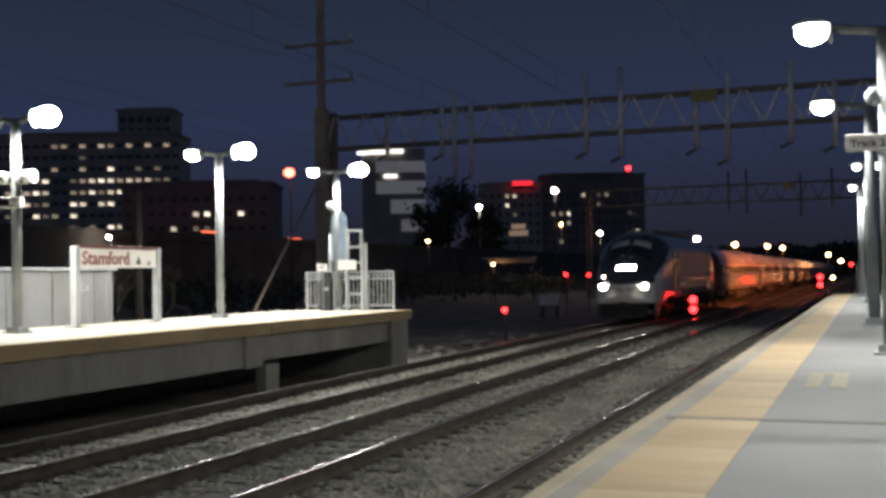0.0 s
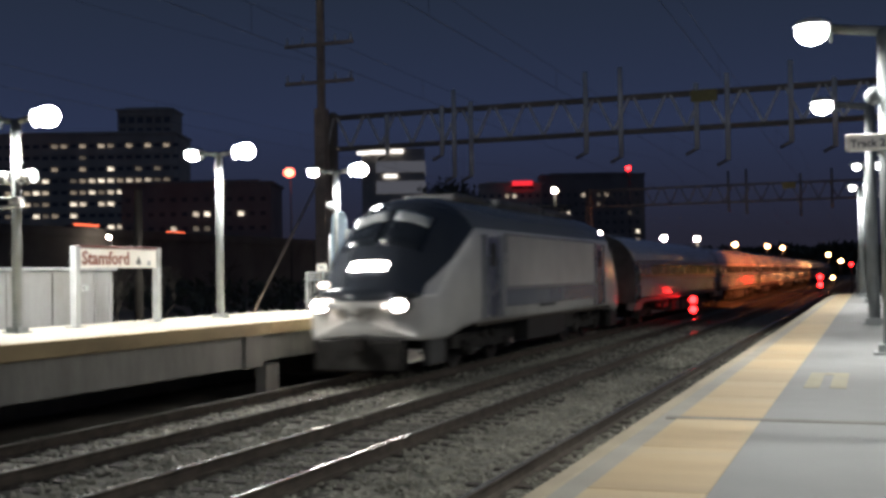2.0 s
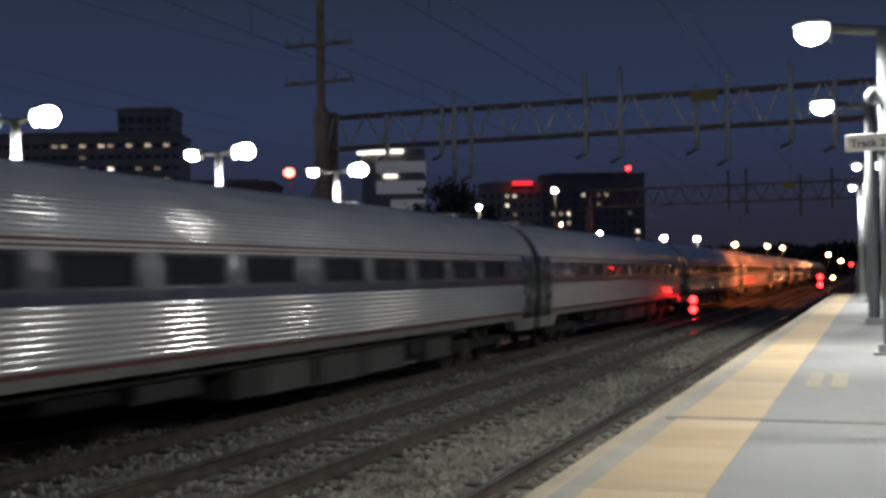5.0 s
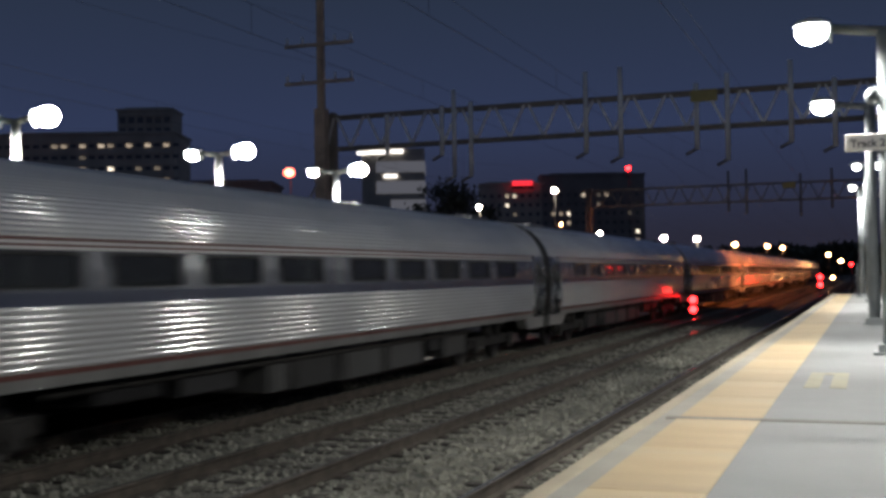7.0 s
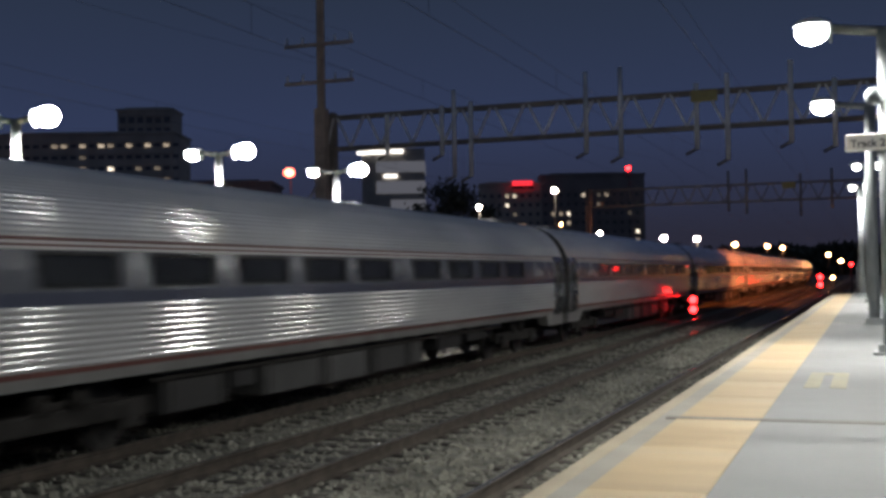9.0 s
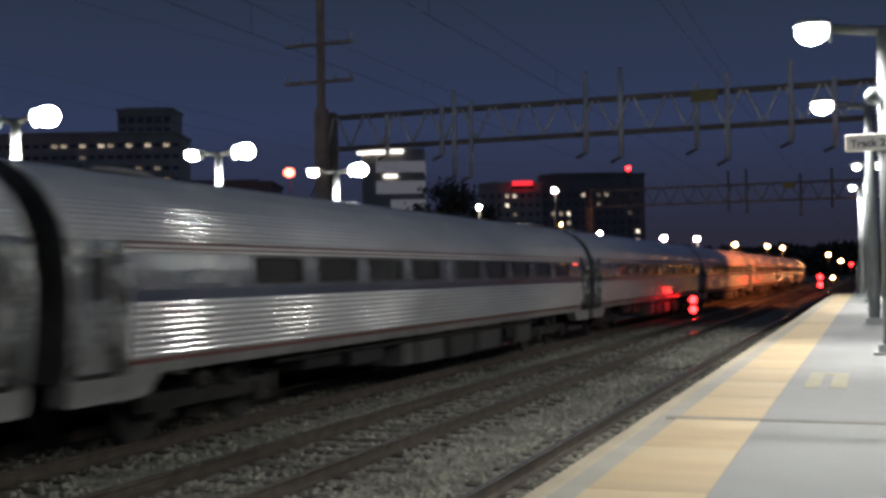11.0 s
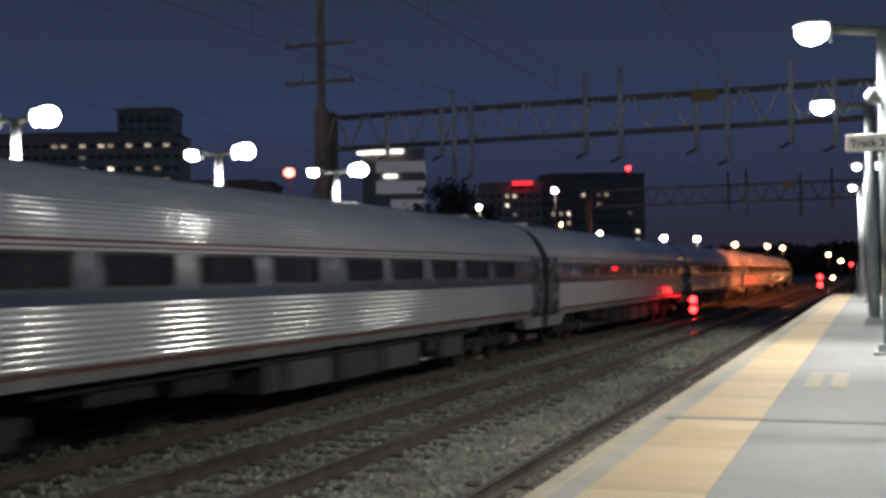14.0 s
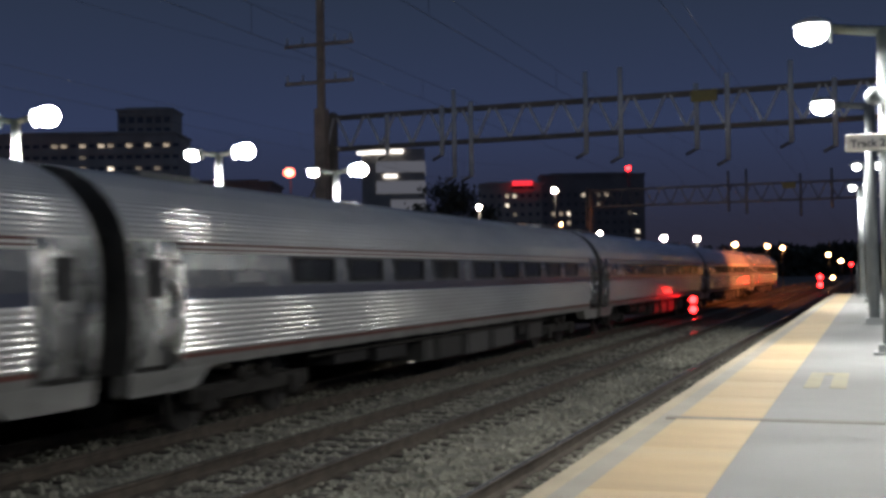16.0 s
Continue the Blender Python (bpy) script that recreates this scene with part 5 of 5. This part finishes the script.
    for end in (0, 1):
        e = (lambda d: d) if end == 0 else (lambda d: L - d)

        def slab(x0, x1, d0, d1, lift, th, mt, nm, lb):
            bm = bmesh.new()
            n = 6
            grid = []
            for j in range(4):
                dd = d0 + (d1 - d0) * j / 3
                w = lerp(WIDE, dd)
                e_ = max(1.76, min(3.22, 1.84 + 0.56 * (dd - 1.2)))
                row = []
                for i in range(n + 1):
                    x = x0 + (x1 - x0) * i / n
                    top = lerp(TOP, dd) - (lerp(TOP, dd) - e_) * 0.19 * (abs(x) / (0.55 * w)) ** 2
                    row.append([bm.verts.new((x, e(dd) + (0.8 if end == 0 else -0.8) * max(0.0, 1 - (dd - 0.3) / 2.2) * (x / 1.4) ** 2, top + k)) for k in (lift, lift - th)])
                grid.append(row)
            for j in range(3):
                for i in range(n):
                    for k in (0, 1):
                        bm.faces.new((grid[j][i][k], grid[j][i + 1][k], grid[j + 1][i + 1][k], grid[j + 1][i][k])).smooth = True
            for i in range(n):
                for j in (0, 3):
                    bm.faces.new((grid[j][i][0], grid[j][i + 1][0], grid[j][i + 1][1], grid[j][i][1]))
            for j in range(3):
                for i in (0, n):
                    bm.faces.new((grid[j][i][0], grid[j + 1][i][0], grid[j + 1][i][1], grid[j][i][1]))
            return part(nm, bm, mt, t, lb)

        for x0, x1 in ((-0.92, -0.05), (0.05, 0.92)):
            slab(x0, x1, 1.72, 2.72, 0.035, 0.07, M_screen, "windscreen", "dark sloping windscreen")
            slab(x0 + 0.04, x1 - 0.04, 2.38, 2.68, 0.055, 0.03, M_sunvisor, "sun_visor", "pale sun visor strip")
        lights = M_head if end == 0 else M_redtail
        slab(-0.40, 0.40, 1.00, 1.22, 0.04, 0.10, lights if end == 0 else M_rubber, "headlight", "headlight cluster on the slope")
        for x in (-0.9, 0.9):
            part("lamp_bezel", tubes(((x, e(0.95), 1.55), (x, e(0.62), 1.55), 0.19), seg=20), M_rubber, t)
            part("ditch_light", ball(bmesh.new(), (x, e(0.62), 1.55), 0.15 if end == 0 else 0.06, 0.06, 0.14 if end == 0 else 0.06), lights, t, "glowing white ditch light" if end == 0 else "small red tail lamp")
        part("bumper", boxes((-0.68, 0.68, min(e(0.26), e(0.7)), max(e(0.26), e(0.7)), 1.50, 1.60), bevel=0.02), M_loco_panel, t, "pale strip between the lamps")
        part("pilot", boxes((-1.0, 1.0, min(e(0.55), e(0.8)), max(e(0.55), e(0.8)), 0.20, 0.84), bevel=0.05), M_under, t, "dark pilot plate")
        for x0, x1 in ((-1.30, -1.12), (1.12, 1.30)):
            part("pilot_side", boxes((x0, x1, min(e(1.3), e(2.3)), max(e(1.3), e(2.3)), 0.26, 0.86), bevel=0.04), M_boxgrey, t)
        part("coupler", boxes((-0.17, 0.17, min(e(0.0), e(0.6)), max(e(0.0), e(0.6)), 0.62, 0.9), bevel=0.03), M_under, t)
        part("marker_lamp", tubes(((-0.95, e(0.98), 2.0), (-0.95, e(0.86), 1.98), 0.055), seg=12), M_warm if end == 0 else M_redtail, t)
    for a, b, z, w in ((4.8, 7.5, 4.14, 0.7), (8.0, 12.2, 4.17, 0.75), (12.8, 16.4, 4.14, 0.7)):
        part("roof_equipment", boxes((-w, w, a, b, 3.95, z), bevel=0.06), M_roofgrey, t, "dark roof equipment housing")
    part("pantograph", tubes(((-0.5, 15.2, 4.22), (-0.4, 17.0, 4.30), 0.03), ((0.5, 15.2, 4.22), (0.4, 17.0, 4.30), 0.03), ((-0.4, 17.0, 4.30), (-0.5, 15.4, 4.34), 0.025), ((0.4, 17.0, 4.30), (0.5, 15.4, 4.34), 0.025), ((-0.9, 15.4, 4.36), (0.9, 15.4, 4.36), 0.03), seg=8), M_under, t, "folded pantograph frame")
    bogie(t, 5.6, 0.5, 1.4)
    bogie(t, 15.8, 0.5, 1.4)
    part("underframe", boxes((-1.1, 1.1, 3.2, L - 3.2, 0.5, 1.0)), M_under, t)
    return t


M_head = glow("headlamp_glass", (1.0, 0.88, 0.80), 38.0)
M_redtail = glow("red_tail_lamp", (1.0, 0.05, 0.03), 9.0)
M_screen = mat("black_windscreen", (0.02, 0.024, 0.03), 0.12, 0, 0.2, 1.0, 20, 0, 0)
M_sunvisor = mat("pale_visor", (0.42, 0.45, 0.45), 0.5, 0, 0.1, 3.0)

loco = locomotive()
coaches = [coach()]
for _ in range(8):
    coaches.append(copy_thing(coaches[0], pose(0, 0, 0)))


# the cafe coach's partition glows to stand for its warm lit interior; it also has a red door lamp
cafe = coaches[3]
tagged(cafe, "stainless steel fluted coach with warm dim light inside, in motion")
M_doorlamp = glow("small_red_lamp", (1.0, 0.12, 0.07), 1.6)
M_partition_glow = glow("dim_cabin_light", (1.0, 0.74, 0.38), 0.10)
for q_ in cafe.children:
    if q_.name.startswith("interior_wall"):
        q_.data = q_.data.copy()
        q_.data.materials.clear()
        q_.data.materials.append(M_partition_glow)
part("door_lamp", boxes((1.55, 1.585, 23.6, 23.95, 2.41, 2.45)), M_doorlamp, cafe, "small red door lamp")


M_marker = glow("orange_red_marker", (1.0, 0.16, 0.07), 2.2)


def road_car(label):
    t = thing("road_car", label, "car", None, "cars on the road")
    prof = [(-2.2, 0.35), (-2.2, 0.85), (-1.6, 0.95), (-1.0, 1.42), (0.6, 1.45), (1.3, 0.95), (2.15, 0.85), (2.2, 0.35)]
    bm = bmesh.new()
    a = [bm.verts.new((-0.85, y, z)) for y, z in prof]
    b = [bm.verts.new((0.85, y, z)) for y, z in prof]
    for i in range(len(prof)):
        j = (i + 1) % len(prof)
        bm.faces.new((a[i], a[j], b[j], b[i]))
    bm.faces.new(a)
    bm.faces.new(b[::-1])
    part("body", bm, M_dark_paint, t)
    for x in (-0.85, 0.65):
        for y in (-1.35, 1.35):
            part("wheel", tubes(((x, y, 0.33), (x + 0.2, y, 0.33), 0.33), seg=16), M_rubber, t)
    for x in (-0.65, 0.65):
        part("tail_lamp", boxes((x - 0.2, x + 0.2, 2.18, 2.26, 0.65, 0.85)), M_redlens, t, "glowing red tail lamp")
        part("head_lamp", boxes((x - 0.2, x + 0.2, -2.26, -2.18, 0.6, 0.78)), M_warm, t, "glowing headlamp")
    part("side_marker", boxes((0.84, 0.9, -1.9, 1.9, 1.25, 1.4)), M_marker, t, "row of orange-red side lights")
    return t


car_a = road_car("dark car with orange-red side lights on the elevated road")
car_b = road_car("dark car with red tail lamps on the elevated road")

TRACK_X = TRACKS["far"]


def run(t):
    """How far along the track the front coupling of the first coach stands."""
    return 70.444 - 13.818 * t + 0.0867 * t ** 2 + 0.00268 * t ** 3 - 0.0000173 * t ** 4


TURNED = (2,)  # coaches that run the other way round


def motions():
    times = [0.5 * i for i in range(33)]
    walk(loco, [(t, pose(TRACK_X, run(t) - 0.75 - 2 * LOCO_HALF, 0)) for t in times])
    for k, c in enumerate(coaches):
        turned = k in TURNED
        walk(c, [(t, pose(TRACK_X, run(t) + 26.0 * (k + turned), 0, 0, 0, 180.0 * turned)) for t in times])
    walk(car_a, [(t, pose(-74.5, 118.0 - 11.5 * t, 6.5)) for t in (0.0, 8.0, 16.0)])
    walk(car_b, [(t, pose(-78.0, 146.0 - 15.0 * t, 6.5)) for t in (0.0, 8.0, 16.0)])
    spin = [i / FPS for i in range(int(SECONDS * FPS) + 1)]
    for k, vehicle in enumerate((loco, *coaches)):
        way = -1 if k - 1 in TURNED else 1
        for b in vehicle.children:
            if b.name.startswith("bogie"):
                for w in b.children:
                    if w.name.startswith("wheelset"):
                        x, y, z = w.matrix_basis.translation
                        walk(w, [(t, pose(x, y, z) @ Matrix.Rotation(way * (run(0.0) - run(t)) / z, 4, "X")) for t in spin])


motions()
